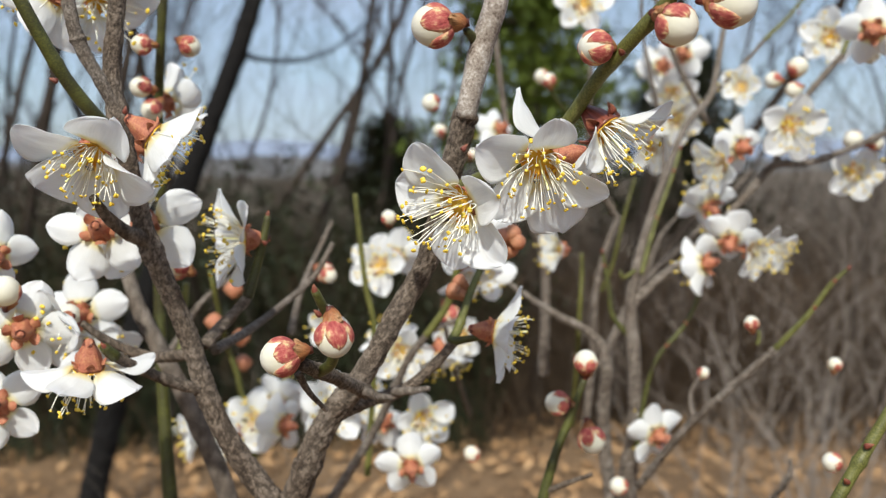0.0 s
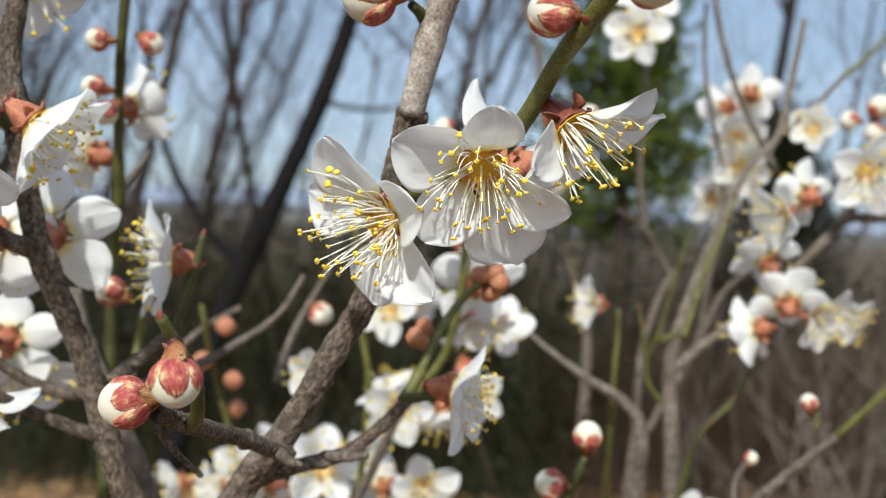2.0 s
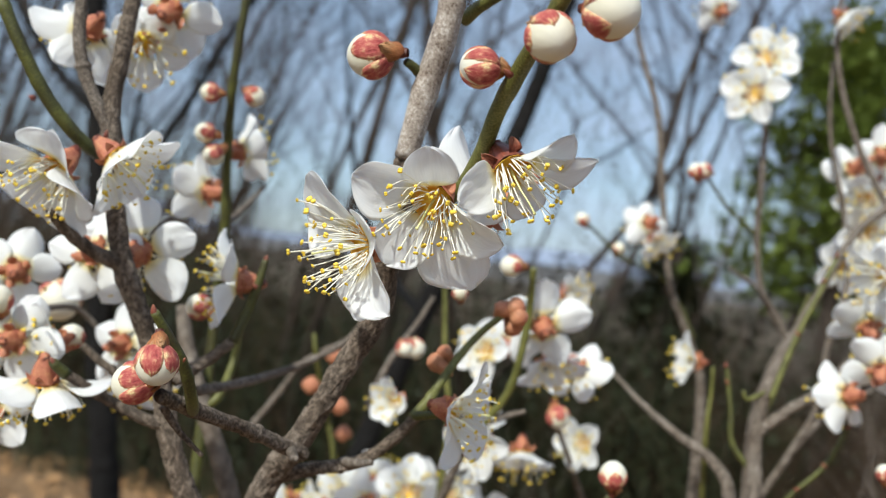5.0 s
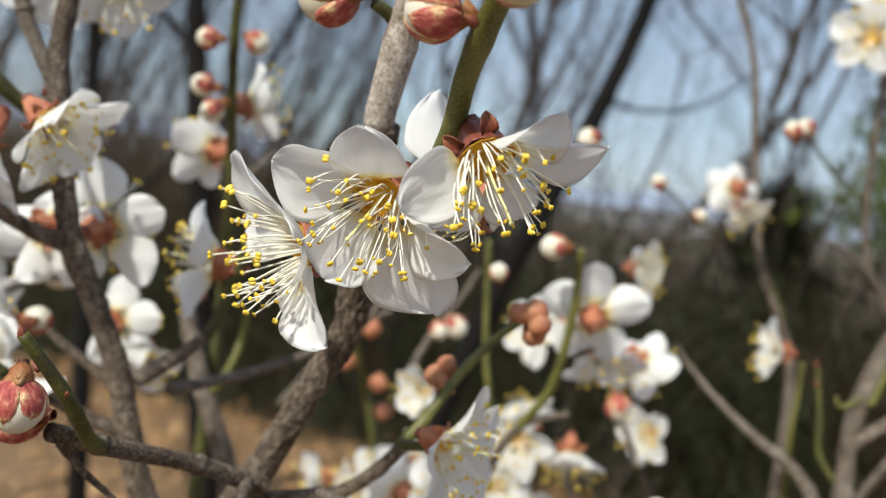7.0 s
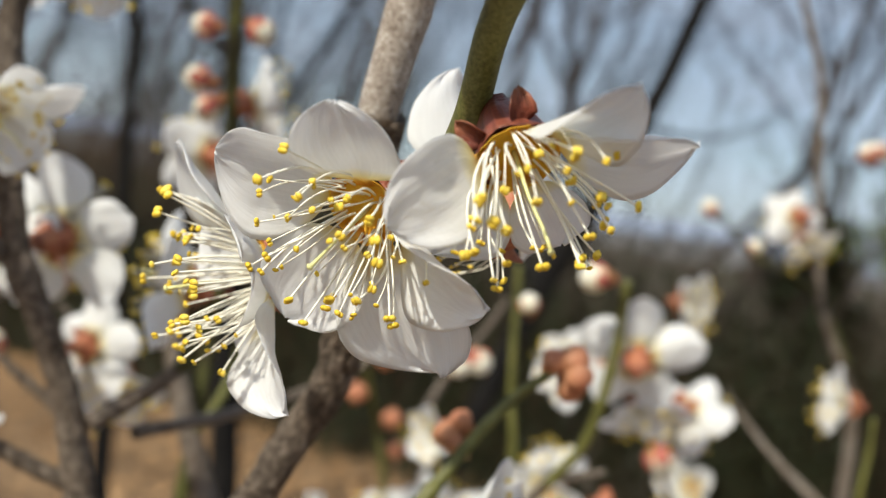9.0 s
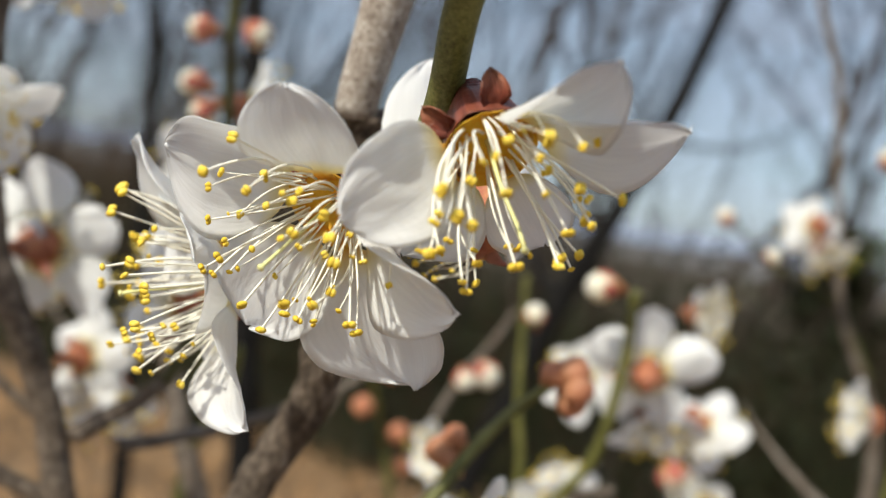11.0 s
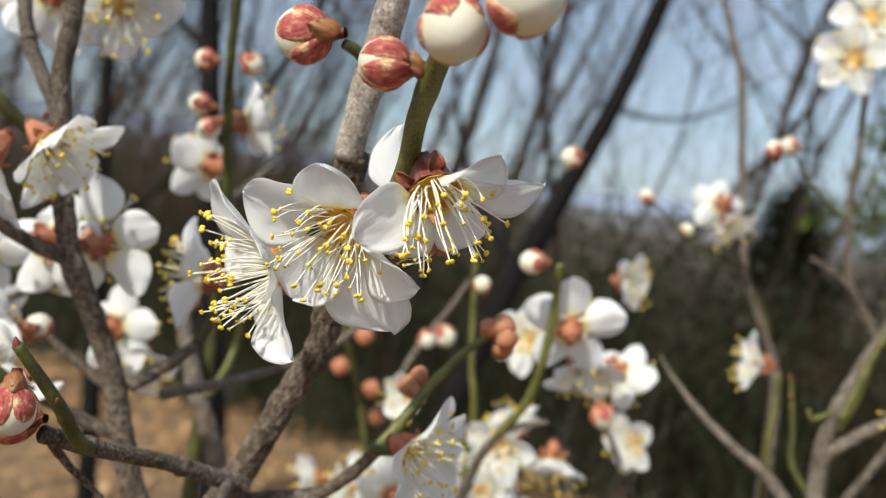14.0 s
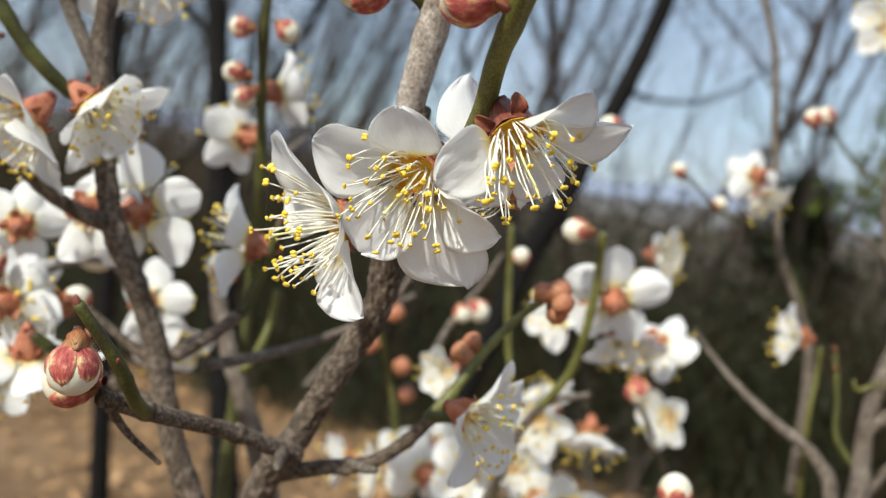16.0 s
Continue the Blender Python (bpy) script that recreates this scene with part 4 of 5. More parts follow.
# twig with the pair of buds
limb(plum, [(-0.0188, 0.0353, 1.4518, 0.00230), (-0.0232, 0.0196, 1.4580, 0.00200), (-0.0258, 0.0019, 1.4635, 0.00190), (-0.0281, -0.0099, 1.4675, 0.00180)], BARK, "twig", 12, 0.14, ((0.35, 0.2), (0.8, 0.15)), 14)
limb(plum, [(-0.0262, -0.0010, 1.4640, 0.00130), (-0.0224, -0.0078, 1.4676, 0.00120), (-0.0212, -0.0140, 1.4748, 0.00110), (-0.0240, -0.0205, 1.4838, 0.00085)], SHOOT_DARK, "shoot", 10, 0.04, ((0.5, 0.15),), 15)
limb(plum, [(-0.0297, -0.0060, 1.4648, 0.00085), (-0.0280, -0.0023, 1.4600, 0.00065), (-0.0250, 0.0024, 1.4550, 0.00045)], BARK, "spur", 8, 0.15, (), 16)
limb(plum, [(-0.0199, 0.0314, 1.4534, 0.00130), (-0.0150, 0.0234, 1.4534, 0.00100), (-0.0120, 0.0185, 1.4543, 0.00060)], BARK_GREY, "spur", 8, 0.16, (), 17)
# right twig
limb(plum, [(-0.0280, 0.0410, 1.4446, 0.00250), (-0.0197, 0.0451, 1.4471, 0.00210), (-0.0100, 0.0483, 1.4498, 0.00190), (-0.0023, 0.0486, 1.4559, 0.00170), (0.0039, 0.0480, 1.4630, 0.00160)], BARK, "twig", 12, 0.12, ((0.4, 0.2), (0.8, 0.2)), 18, "dark shaded side twig")
limb(plum, [(-0.0137, 0.0472, 1.4494, 0.00130), (-0.0082, 0.0433, 1.4505, 0.00110), (-0.0029, 0.0394, 1.4520, 0.00070)], BARK_GREY, "spur", 8, 0.16, (), 19, "pale dead spur")
limb(plum, [(0.0028, 0.0479, 1.4626, 0.00130), (0.0050, 0.0512, 1.4664, 0.00130), (0.0066, 0.0544, 1.4707, 0.00115), (0.0093, 0.0587, 1.4774, 0.00105), (0.0130, 0.0631, 1.4840, 0.00095), (0.0178, 0.0655, 1.4892, 0.00080)], SHOOT, "shoot", 10, 0.03, ((0.2, 0.25), (0.6, 0.12)), 20, "bright green young shoot")
limb(plum, [(0.0031, 0.0480, 1.4629, 0.00120), (0.0077, 0.0460, 1.4641, 0.00100), (0.0119, 0.0451, 1.4648, 0.00080)], SHOOT_DARK, "spur", 8, 0.05, (), 21)
# green shoot that bears the three flowers
limb(plum, [(0.0029, 0.0221, 1.5039, 0.00150), (0.0140, 0.0073, 1.5081, 0.00155), (0.0229, 0.0025, 1.5126, 0.00155), (0.0279, -0.0021, 1.5188, 0.00150), (0.0322, -0.0088, 1.5258, 0.00150), (0.0378, -0.0154, 1.5326, 0.00150), (0.0430, -0.0211, 1.5384, 0.00145), (0.0494, -0.0276, 1.5486, 0.00140), (0.0549, -0.0370, 1.5599, 0.00130)], SHOOT, "shoot", 14, 0.03, ((0.55, 0.12), (0.66, 0.14)), 22, "smooth olive-green young shoot")
limb(plum, [(0.0137, 0.0215, 1.5519, 0.00160), (0.0178, 0.0186, 1.5537, 0.00140), (0.0248, 0.0145, 1.5560, 0.00125), (0.0333, 0.0067, 1.5575, 0.00115)], SHOOT, "shoot", 10, 0.04, (), 23)
limb(plum, [(0.0082, 0.0149, 1.5373, 0.00130), (0.0070, 0.0124, 1.5387, 0.00105), (0.0059, 0.0105, 1.5393, 0.00090)], SHOOT_DARK, "spur", 8, 0.06, (), 24)

# the three flowers in front
blossom(plum, (0.0044, 0.0030, 1.5004), (-0.61, -0.74, -0.27), 0.0170, 0, 16, True, 1, (33, 22, 8, 8, 24), (1.0, 0.84, 0.86, 0.94, 0.84), spread=0.8, azim=(102, 154, -106, -49, 14), slim=1.06, roll=(0, 0, -8, -8, 0))
centre_flower = blossom(plum, (0.0209, -0.0054, 1.5093), (-0.02, -0.80, -0.60), 0.0163, 0, 18, True, 2, (20, 26, 23, 5, 26), (0.88, 0.80, 0.93, 1.12, 0.9), spread=0.78, reach=0.84, azim=(154, 78, -20, -72, -129), slim=(1.1, 1.2, 0.98, 1.0, 1.08), roll=(4, 15, 14, -12, 0))
blossom(plum, (0.0345, -0.0052, 1.5159), (0.60, -0.42, -0.68), 0.0158, 0, 16, True, 3, (36, 32, 27, 6, 4), (0.84, 0.89, 0.93, 0.75, 0.75), spread=0.62, reach=0.9, bracts=9, dark=True, azim=(-159, 85, 40, -40, -98), slim=(1.06, 0.76, 0.95, 0.9, 0.9), roll=(35, 0, 16, 0, 0))
cam.data.dof.focus_object = centre_flower
blossom(plum, (0.0262, 0.0125, 1.5105), (-0.93, 0.24, -0.28), 0.0164, 0, 16, True, 4, lengths=(1.08, 1.0, 1, 1, 1), missing=(2, 3, 4), spread=0.4, reach=0.6, bracts=0, azim=(84, 156, 228, 300, 12), slim=1.05)

# flowers and buds on the front tree
blossom(plum, (-0.0784, 0.0105, 1.5118), (-0.101, -0.648, -0.755), 0.0168, 54, 22, True, 5, slim=1.12, reach=0.85, spread=0.7)
blossom(plum, (-0.0669, 0.0157, 1.5165), (0.80, 0.16, -0.58), 0.0146, 50, 30, True, 6)
blossom(plum, (-0.0876, 0.0375, 1.4936), (-0.153, 0.955, -0.254), 0.0132, 10, 10, False, 7)
blossom(plum, (-0.0553, 0.0584, 1.4902), (-0.885, -0.465, -0.027), 0.0158, 30, 22, True, 8)
blossom(plum, (-0.0857, 0.0238, 1.4609), (-0.12, 0.26, -0.96), 0.0152, 15, 10, True, 9)
blossom(plum, (-0.1062, 0.0332, 1.4683), (-0.331, 0.942, 0.061), 0.0128, 40, 12, False, 10)
blossom(plum, (-0.1017, 0.0442, 1.4682), (-0.275, -0.900, -0.338), 0.0122, 5, 30, False, 11)
blossom(plum, (0.0139, 0.0441, 1.4662), (0.985, -0.12, -0.12), 0.0140, 20, 24, True, 12)
flower_bud(plum, (-0.0016, 0.0090, 1.5400), (-0.993, -0.058, -0.101), 0.0047, 0, 5, 5, 1)
flower_bud(plum, (0.0303, -0.0165, 1.5309), (-0.831, -0.556, -0.026), 0.0033, 30, 6, 5, 2, True)
flower_bud(plum, (0.0440, -0.0254, 1.5333), (0.60, -0.60, -0.50), 0.0038, 60, 4, 5, 3)
flower_bud(plum, (0.0534, -0.0282, 1.5365), (0.76, -0.58, -0.25), 0.0041, 10, 4, 5, 4)
flower_bud(plum, (-0.0323, -0.0128, 1.4695), (-0.966, -0.167, -0.199), 0.0039, 20, 5, 5, 5)
flower_bud(plum, (-0.0199, -0.0235, 1.4749), (0.155, -0.155, -0.976), 0.0036, 45, 6, 5, 6)
for k, (place, way, size) in enumerate((((0.0194, 0.0668, 1.4915), (0.93, -0.30, 0.05), 0.0090), ((0.0172, 0.0662, 1.4900), (0.45, -0.60, 0.65), 0.0075), ((0.0196, 0.0690, 1.4880), (0.45, -0.20, -0.85), 0.0085), ((0.0212, 0.0660, 1.4898), (0.80, -0.50, -0.35), 0.0080),
                                          ((0.0051, 0.0586, 1.4750), (-0.80, 0.10, 0.45), 0.0085), ((0.0062, 0.0600, 1.4775), (-0.60, -0.40, 0.65), 0.0070))):
    spent_calyx(plum, place, way, size, k)

# more of the front tree, seen from its side
blossom(plum, (-0.0791, 0.0443, 1.4953), (-0.277, 0.947, 0.165), 0.0164, 12, 6, True, 21)
blossom(plum, (-0.0978, 0.0367, 1.5537), (-0.805, 0.311, -0.506), 0.0146, 25, 22, True, 22)
blossom(plum, (-0.0843, 0.0513, 1.5635), (-0.225, 0.870, 0.439), 0.0146, 40, 14, False, 23)
blossom(plum, (-0.0936, 0.0539, 1.5551), (0.563, -0.482, -0.671), 0.0135, 70, 18, False, 24)
blossom(plum, (-0.1188, 0.0442, 1.4861), (-0.636, 0.750, 0.184), 0.0122, 33, 16, False, 25)
blossom(plum, (-0.1148, 0.0890, 1.4652), (-0.084, 0.996, -0.033), 0.0142, 15, 14, False, 26)
blossom(plum, (-0.1142, 0.1004, 1.4555), (0.527, -0.572, -0.629), 0.0140, 15, 24, False, 27)
blossom(plum, (-0.1160, 0.0390, 1.4470), (-0.35, 0.85, -0.30), 0.0122, 0, 20, False, 28)
blossom(plum, (-0.1342, 0.0613, 1.4666), (-0.883, 0.408, 0.231), 0.0129, 0, 35, False, 29)
flower_bud(plum, (-0.1607, 0.1100, 1.4754), (0.682, -0.609, -0.405), 0.0075, 0, 3, 3, 21)
flower_bud(plum, (-0.1021, 0.0508, 1.4697), (0.416, -0.682, 0.602), 0.0034, 0, 4, 5, 22)
flower_bud(plum, (-0.0807, 0.0789, 1.4812), (-0.866, -0.305, 0.396), 0.0038, 0, 4, 5, 23)
flower_bud(plum, (-0.1084, 0.0287, 1.4788), (0.227, -0.523, 0.821), 0.0038, 0, 3, 3, 24)
limb(plum, [(-0.1509, 0.0669, 1.4556, 0.00170), (-0.1310, 0.0621, 1.4713, 0.00150), (-0.1378, 0.0913, 1.4748, 0.00130), (-0.1307, 0.1050, 1.4630, 0.00120)], BARK_GREY, "twig", 8, 0.1, (), 40)
limb(plum, [(-0.0687, 0.1301, 1.3131, 0.00430), (-0.0717, 0.1228, 1.3637, 0.00390), (-0.0754, 0.1147, 1.3996, 0.00350), (-0.0849, 0.1111, 1.4265, 0.00320), (-0.0940, 0.1073, 1.4488, 0.00300), (-0.1026, 0.1081, 1.4651, 0.00270), (-0.1070, 0.1089, 1.4794, 0.00230)], BARK_GREY, "limb", 10, 0.1, (), 41)
limb(plum, [(-0.0929, 0.1071, 1.4459, 0.00150), (-0.0889, 0.1093, 1.4504, 0.00150), (-0.0902, 0.1179, 1.4609, 0.00130), (-0.0893, 0.1185, 1.4728, 0.00120)], SHOOT, "shoot", 8, 0.05, (), 42)
# tall shoot behind
limb(plum, [(-0.0826, 0.1040, 1.3066, 0.00320), (-0.0888, 0.1073, 1.3575, 0.00280), (-0.0937, 0.1106, 1.4003, 0.00250), (-0.0962, 0.1133, 1.4301, 0.00220), (-0.0980, 0.1161, 1.4609, 0.00200), (-0.0977, 0.1148, 1.4848, 0.00180), (-0.0946, 0.1092, 1.5084, 0.00170), (-0.0930, 0.1032, 1.5291, 0.00150), (-0.0891, 0.0946, 1.5542, 0.00150), (-0.0855, 0.0902, 1.5775, 0.00140), (-0.0822, 0.0867, 1.6024, 0.00130)], SHOOT_DARK, "shoot", 9, 0.05, ((0.5, 0.15), (0.7, 0.15)), 43)
limb(plum, [(-0.0946, 0.1092, 1.5084, 0.00130), (-0.0956, 0.1241, 1.5183, 0.00100), (-0.0955, 0.1343, 1.5261, 0.00070)], BARK_GREY, "spur", 7, 0.1, (), 44)
blossom(plum, (-0.1033, 0.1108, 1.5199), (-0.993, 0.106, 0.041), 0.0146, 20, 28, False, 30)
blossom(plum, (-0.0919, 0.1086, 1.5341), (0.547, 0.762, 0.345), 0.0135, 20, 26, False, 31)
flower_bud(plum, (-0.0946, 0.0906, 1.5370), (-0.772, -0.628, 0.105), 0.0033, 0, 4, 3, 25)
flower_bud(plum, (-0.0936, 0.0891, 1.5500), (-0.909, -0.416, -0.014), 0.0031, 0, 4, 5, 26)
flower_bud(plum, (-0.0796, 0.0938, 1.5502), (0.865, 0.202, -0.460), 0.0032, 0, 4, 5, 27)
flower_bud(plum, (-0.0919, 0.0929, 1.5301), (-0.509, -0.510, -0.694), 0.0034, 0, 4, 3, 28)
# low bud sprig
limb(plum, [(0.0290, 0.0891, 1.3878, 0.00200), (0.0330, 0.0900, 1.4059, 0.00180), (0.0372, 0.0908, 1.4205, 0.00150), (0.0418, 0.0914, 1.4317, 0.00130), (0.0462, 0.0920, 1.4437, 0.00100)], SHOOT_DARK, "shoot", 9, 0.05, ((0.5, 0.15),), 45)
flower_bud(plum, (0.0467, 0.0923, 1.4496), (0.000, -0.154, 0.988), 0.0037, 0, 4, 5, 29)
flower_bud(plum, (0.0372, 0.0896, 1.4367), (-0.927, -0.355, 0.122), 0.0038, 0, 4, 5, 30)
flower_bud(plum, (0.0479, 0.0861, 1.4255), (0.206, -0.358, -0.911), 0.0042, 0, 4, 5, 31)
limb(plum, [(0.0341, 0.0901, 1.4077, 0.00110), (0.0402, 0.0853, 1.4121, 0.00090), (0.0472, 0.0815, 1.4160, 0.00065)], BARK, "spur", 7, 0.12, (), 46)
# sprig behind the three flowers
limb(plum, [(-0.0498, 0.1774, 1.3698, 0.00250), (-0.0280, 0.1666, 1.4065, 0.00230), (-0.0135, 0.1523, 1.4383, 0.00200), (-0.0058, 0.1474, 1.4495, 0.00180)], BARK_GREY, "twig", 10, 0.1, ((0.7, 0.2),), 47)
limb(plum, [(-0.0058, 0.1474, 1.4495, 0.00150), (0.0023, 0.1450, 1.4618, 0.00145), (0.0056, 0.1436, 1.4736, 0.00140), (0.0076, 0.1417, 1.4892, 0.00130), (0.0086, 0.1372, 1.5057, 0.00110)], SHOOT, "shoot", 10, 0.04, ((0.3, 0.15), (0.6, 0.15)), 48)
limb(plum, [(-0.0044, 0.1470, 1.4511, 0.00120), (0.0019, 0.1490, 1.4539, 0.00110), (0.0083, 0.1498, 1.4562, 0.00080)], BARK_GREY, "spur", 8, 0.15, (), 49)
flower_bud(plum, (0.0028, 0.1289, 1.5052), (-0.800, -0.599, -0.027), 0.0036, 0, 5, 4, 32)
blossom(plum, (0.0117, 0.1479, 1.4861), (-0.347, 0.889, 0.299), 0.0161, 15, 8, True, 32)
blossom(plum, (0.0112, 0.1704, 1.4736), (0.436, -0.366, -0.822), 0.0146, 25, 22, False, 33)
blossom(plum, (0.0174, 0.1898, 1.4710), (0.353, 0.785, -0.509), 0.0140, 25, 20, False, 34)
blossom(plum, (-0.0012, 0.2571, 1.5004), (0.966, -0.258, 0.007), 0.0135, 5, 30, False, 35)
blossom(plum, (-0.0169, 0.1838, 1.4372), (-0.017, -0.964, -0.265), 0.0140, 5, 24, False, 36)
blossom(plum, (-0.0004, 0.1915, 1.4358), (0.172, -0.356, -0.919), 0.0146, 45, 26, False, 37)
blossom(plum, (0.0104, 0.2791, 1.4301), (-0.406, -0.910, -0.086), 0.0146, 45, 26, False, 38)
flower_bud(plum, (0.0042, 0.2380, 1.4455), (0.410, -0.072, -0.909), 0.005, 5, 4, 5, 34)
blossom(plum, (-0.0485, 0.2013, 1.4084), (0.150, -0.936, 0.318), 0.0158, 15, 18, False, 39)
blossom(plum, (-0.0721, 0.2121, 1.3984), (-0.789, 0.615, 0.023), 0.0152, 15, 18, False, 40)
blossom(plum, (-0.0381, 0.2281, 1.4037), (0.741, -0.593, 0.315), 0.0152, 35, 18, False, 41)
blossom(plum, (-0.0977, 0.2220, 1.3904), (-0.702, -0.712, -0.003), 0.0135, 35, 28, False, 42)
limb(plum, [(0.0161, 0.3186, 1.3766, 0.00200), (0.0062, 0.2822, 1.4157, 0.00170), (0.0021, 0.2588, 1.4353, 0.00150), (0.0008, 0.2365, 1.4479, 0.00120)], BARK_GREY, "twig", 8, 0.1, (), 50)
limb(plum, [(-0.0320, 0.1861, 1.3829, 0.00150), (-0.0296, 0.1827, 1.4152, 0.00140), (-0.0281, 0.1789, 1.4465, 0.00130), (-0.0316, 0.1779, 1.4660, 0.00120), (-0.0343, 0.1774, 1.4896, 0.00110), (-0.0358, 0.1771, 1.5044, 0.00100)], SHOOT, "shoot", 8, 0.05, ((0.5, 0.2),), 51)
flower_bud(plum, (-0.0509, 0.1949, 1.4700), (0.797, -0.455, -0.397), 0.0042, 5, 4, 5, 35)
blossom(plum, (-0.0422, 0.1565, 1.4525), (-0.372, -0.921, -0.116), 0.0111, 5, 40, False, 43)
for place in ((-0.1036, 0.2102, 1.4457), (-0.0949, 0.2243, 1.4364), (-0.0952, 0.2122, 1.4603), (-0.0963, 0.2352, 1.4225)):
    spent_calyx(plum, place, (0.2, -0.7, 0.3), 0.0135, 36)
limb(plum, [(-0.0898, 0.2297, 1.3745, 0.00180), (-0.0960, 0.2251, 1.4158, 0.00150), (-0.1016, 0.2221, 1.4361, 0.00130), (-0.1030, 0.2096, 1.4599, 0.00120), (-0.1048, 0.2084, 1.4699, 0.00100)], SHOOT, "shoot", 7, 0.05, (), 52)
limb(plum, [(-0.1289, 0.2030, 1.4235, 0.00200), (-0.1182, 0.2056, 1.4401, 0.00180), (-0.1076, 0.2083, 1.4568, 0.00150), (-0.0933, 0.2229, 1.4686, 0.00130)], BARK_GREY, "twig", 8, 0.1, (), 53)
limb(plum, [(-0.0639, 0.1814, 1.4449, 0.00200), (-0.0605, 0.1920, 1.4634, 0.00170), (-0.0542, 0.2037, 1.4808, 0.00140), (-0.0487, 0.2048, 1.4924, 0.00110)], BARK_GREY, "twig", 8, 0.1, (), 54)
for place, way in (((-0.0240, -0.0206, 1.4840), (-0.15, -0.25, 0.95)), ((-0.0238, -0.0176, 1.4790), (-0.736, -0.273, 0.652)), ((-0.0208, -0.0146, 1.4752), (0.736, -0.373, 0.552)), ((-0.0488, 0.0598, 1.4973), (0.205, -0.051, 0.977)), ((-0.0875, 0.0058, 1.5380), (0.640, -0.392, 0.661)), ((-0.0854, 0.0073, 1.5278), (-0.912, -0.210, 0.354)), ((-0.0817, 0.0151, 1.5233), (0.667, -0.297, 0.683)), ((0.0055, 0.0086, 1.5129), (0.647, -0.067, 0.759)), ((-0.0777, 0.0229, 1.5198), (0.332, -0.284, 0.900)), ((-0.0747, 0.0210, 1.5225), (0.212, -0.161, 0.964)), ((-0.0806, 0.0201, 1.4664), (-0.549, -0.288, 0.785)), ((-0.0492, 0.0564, 1.4895), (-0.738, -0.393, 0.549)), ((0.0354, -0.0166, 1.5300), (-0.548, -0.750, 0.370))):
    leaf_bud(plum, place, way, 0.0010)

# ---------------------------------------------------------------- rear plum tree
rear = thing("plum_tree", (0.16, 0.55, 0.0), "spreading plum tree with pale grey twigs, white blossom and green shoots", "tree", "blossoming plum trees")
limb(rear, [(0.16, 0.55, -0.06, 0.026), (0.155, 0.55, 0.3, 0.02), (0.14, 0.52, 0.6, 0.0145), (0.1072, 0.3898, 0.9203, 0.00900), (0.1066, 0.3798, 0.9584, 0.00870)], BARK_GREY, "trunk", 10, 0.12, ((0.5, 0.15),), 59)
limb(rear, [(0.1062, 0.3813, 0.9490, 0.00880), (0.0951, 0.2953, 1.2163, 0.00640), (0.0887, 0.2324, 1.3522, 0.00480), (0.0891, 0.2147, 1.3957, 0.00320), (0.0870, 0.2064, 1.4289, 0.00296), (0.0854, 0.2078, 1.4544, 0.00264), (0.0885, 0.2087, 1.4722, 0.00224), (0.0964, 0.2198, 1.4924, 0.00184), (0.1063, 0.2309, 1.5137, 0.00168), (0.1176, 0.2372, 1.5377, 0.00160), (0.1308, 0.2431, 1.5529, 0.00152), (0.1373, 0.2494, 1.5779, 0.00136), (0.1434, 0.2559, 1.6069, 0.00120)], BARK_GREY, "stem", 12, 0.12, ((0.4, 0.15), (0.6, 0.15)), 60)
limb(rear, [(0.0866, 0.2415, 1.3347, 0.00360), (0.0786, 0.2344, 1.3906, 0.00320), (0.0784, 0.2263, 1.4253, 0.00264), (0.0706, 0.2270, 1.4387, 0.00216), (0.0565, 0.2324, 1.4461, 0.00176), (0.0421, 0.2378, 1.4550, 0.00130), (0.0276, 0.2484, 1.4652, 0.00080), (0.0193, 0.2538, 1.4733, 0.00030)], BARK_GREY, "limb", 10, 0.12, (), 61)
limb(rear, [(0.0844, 0.2077, 1.4531, 0.00224), (0.0979, 0.2084, 1.4659, 0.00200), (0.1133, 0.2090, 1.4768, 0.00192), (0.1286, 0.2099, 1.4939, 0.00184), (0.1414, 0.2106, 1.5080, 0.00184), (0.1508, 0.2111, 1.5176, 0.00184), (0.1698, 0.2212, 1.5191, 0.00168), (0.1950, 0.2366, 1.5260, 0.00152), (0.2229, 0.2522, 1.5362, 0.00144), (0.2697, 0.2733, 1.5560, 0.00120)], BARK_GREY, "limb", 10, 0.12, ((0.55, 0.2),), 62)
limb(rear, [(0.1508, 0.2111, 1.5176, 0.00168), (0.1567, 0.2122, 1.5373, 0.00152), (0.1682, 0.2130, 1.5526, 0.00144), (0.1810, 0.2138, 1.5671, 0.00136)], BARK_GREY, "limb", 10, 0.12, (), 63)
limb(rear, [(0.1810, 0.2138, 1.5671, 0.00120), (0.1866, 0.2146, 1.5819, 0.00112), (0.1925, 0.2157, 1.6023, 0.00096)], SHOOT, "shoot", 8, 0.05, (), 64)
limb(rear, [(0.1286, 0.2429, 1.5510, 0.00144), (0.1451, 0.2438, 1.5661, 0.00128), (0.1566, 0.2445, 1.5792, 0.00120)], BARK_GREY, "twig", 9, 0.1, (), 65)
limb(rear, [(0.1566, 0.2445, 1.5792, 0.00108), (0.1698, 0.2451, 1.5921, 0.00096), (0.1835, 0.2461, 1.6100, 0.00080)], SHOOT, "shoot", 8, 0.05, (), 66)
limb(rear, [(0.0898, 0.2065, 1.4686, 0.00128), (0.0967, 0.2097, 1.4914, 0.00120), (0.1049, 0.2129, 1.5131, 0.00104), (0.1095, 0.2166, 1.5256, 0.00080)], SHOOT, "shoot", 9, 0.04, ((0.4, 0.15),), 67)
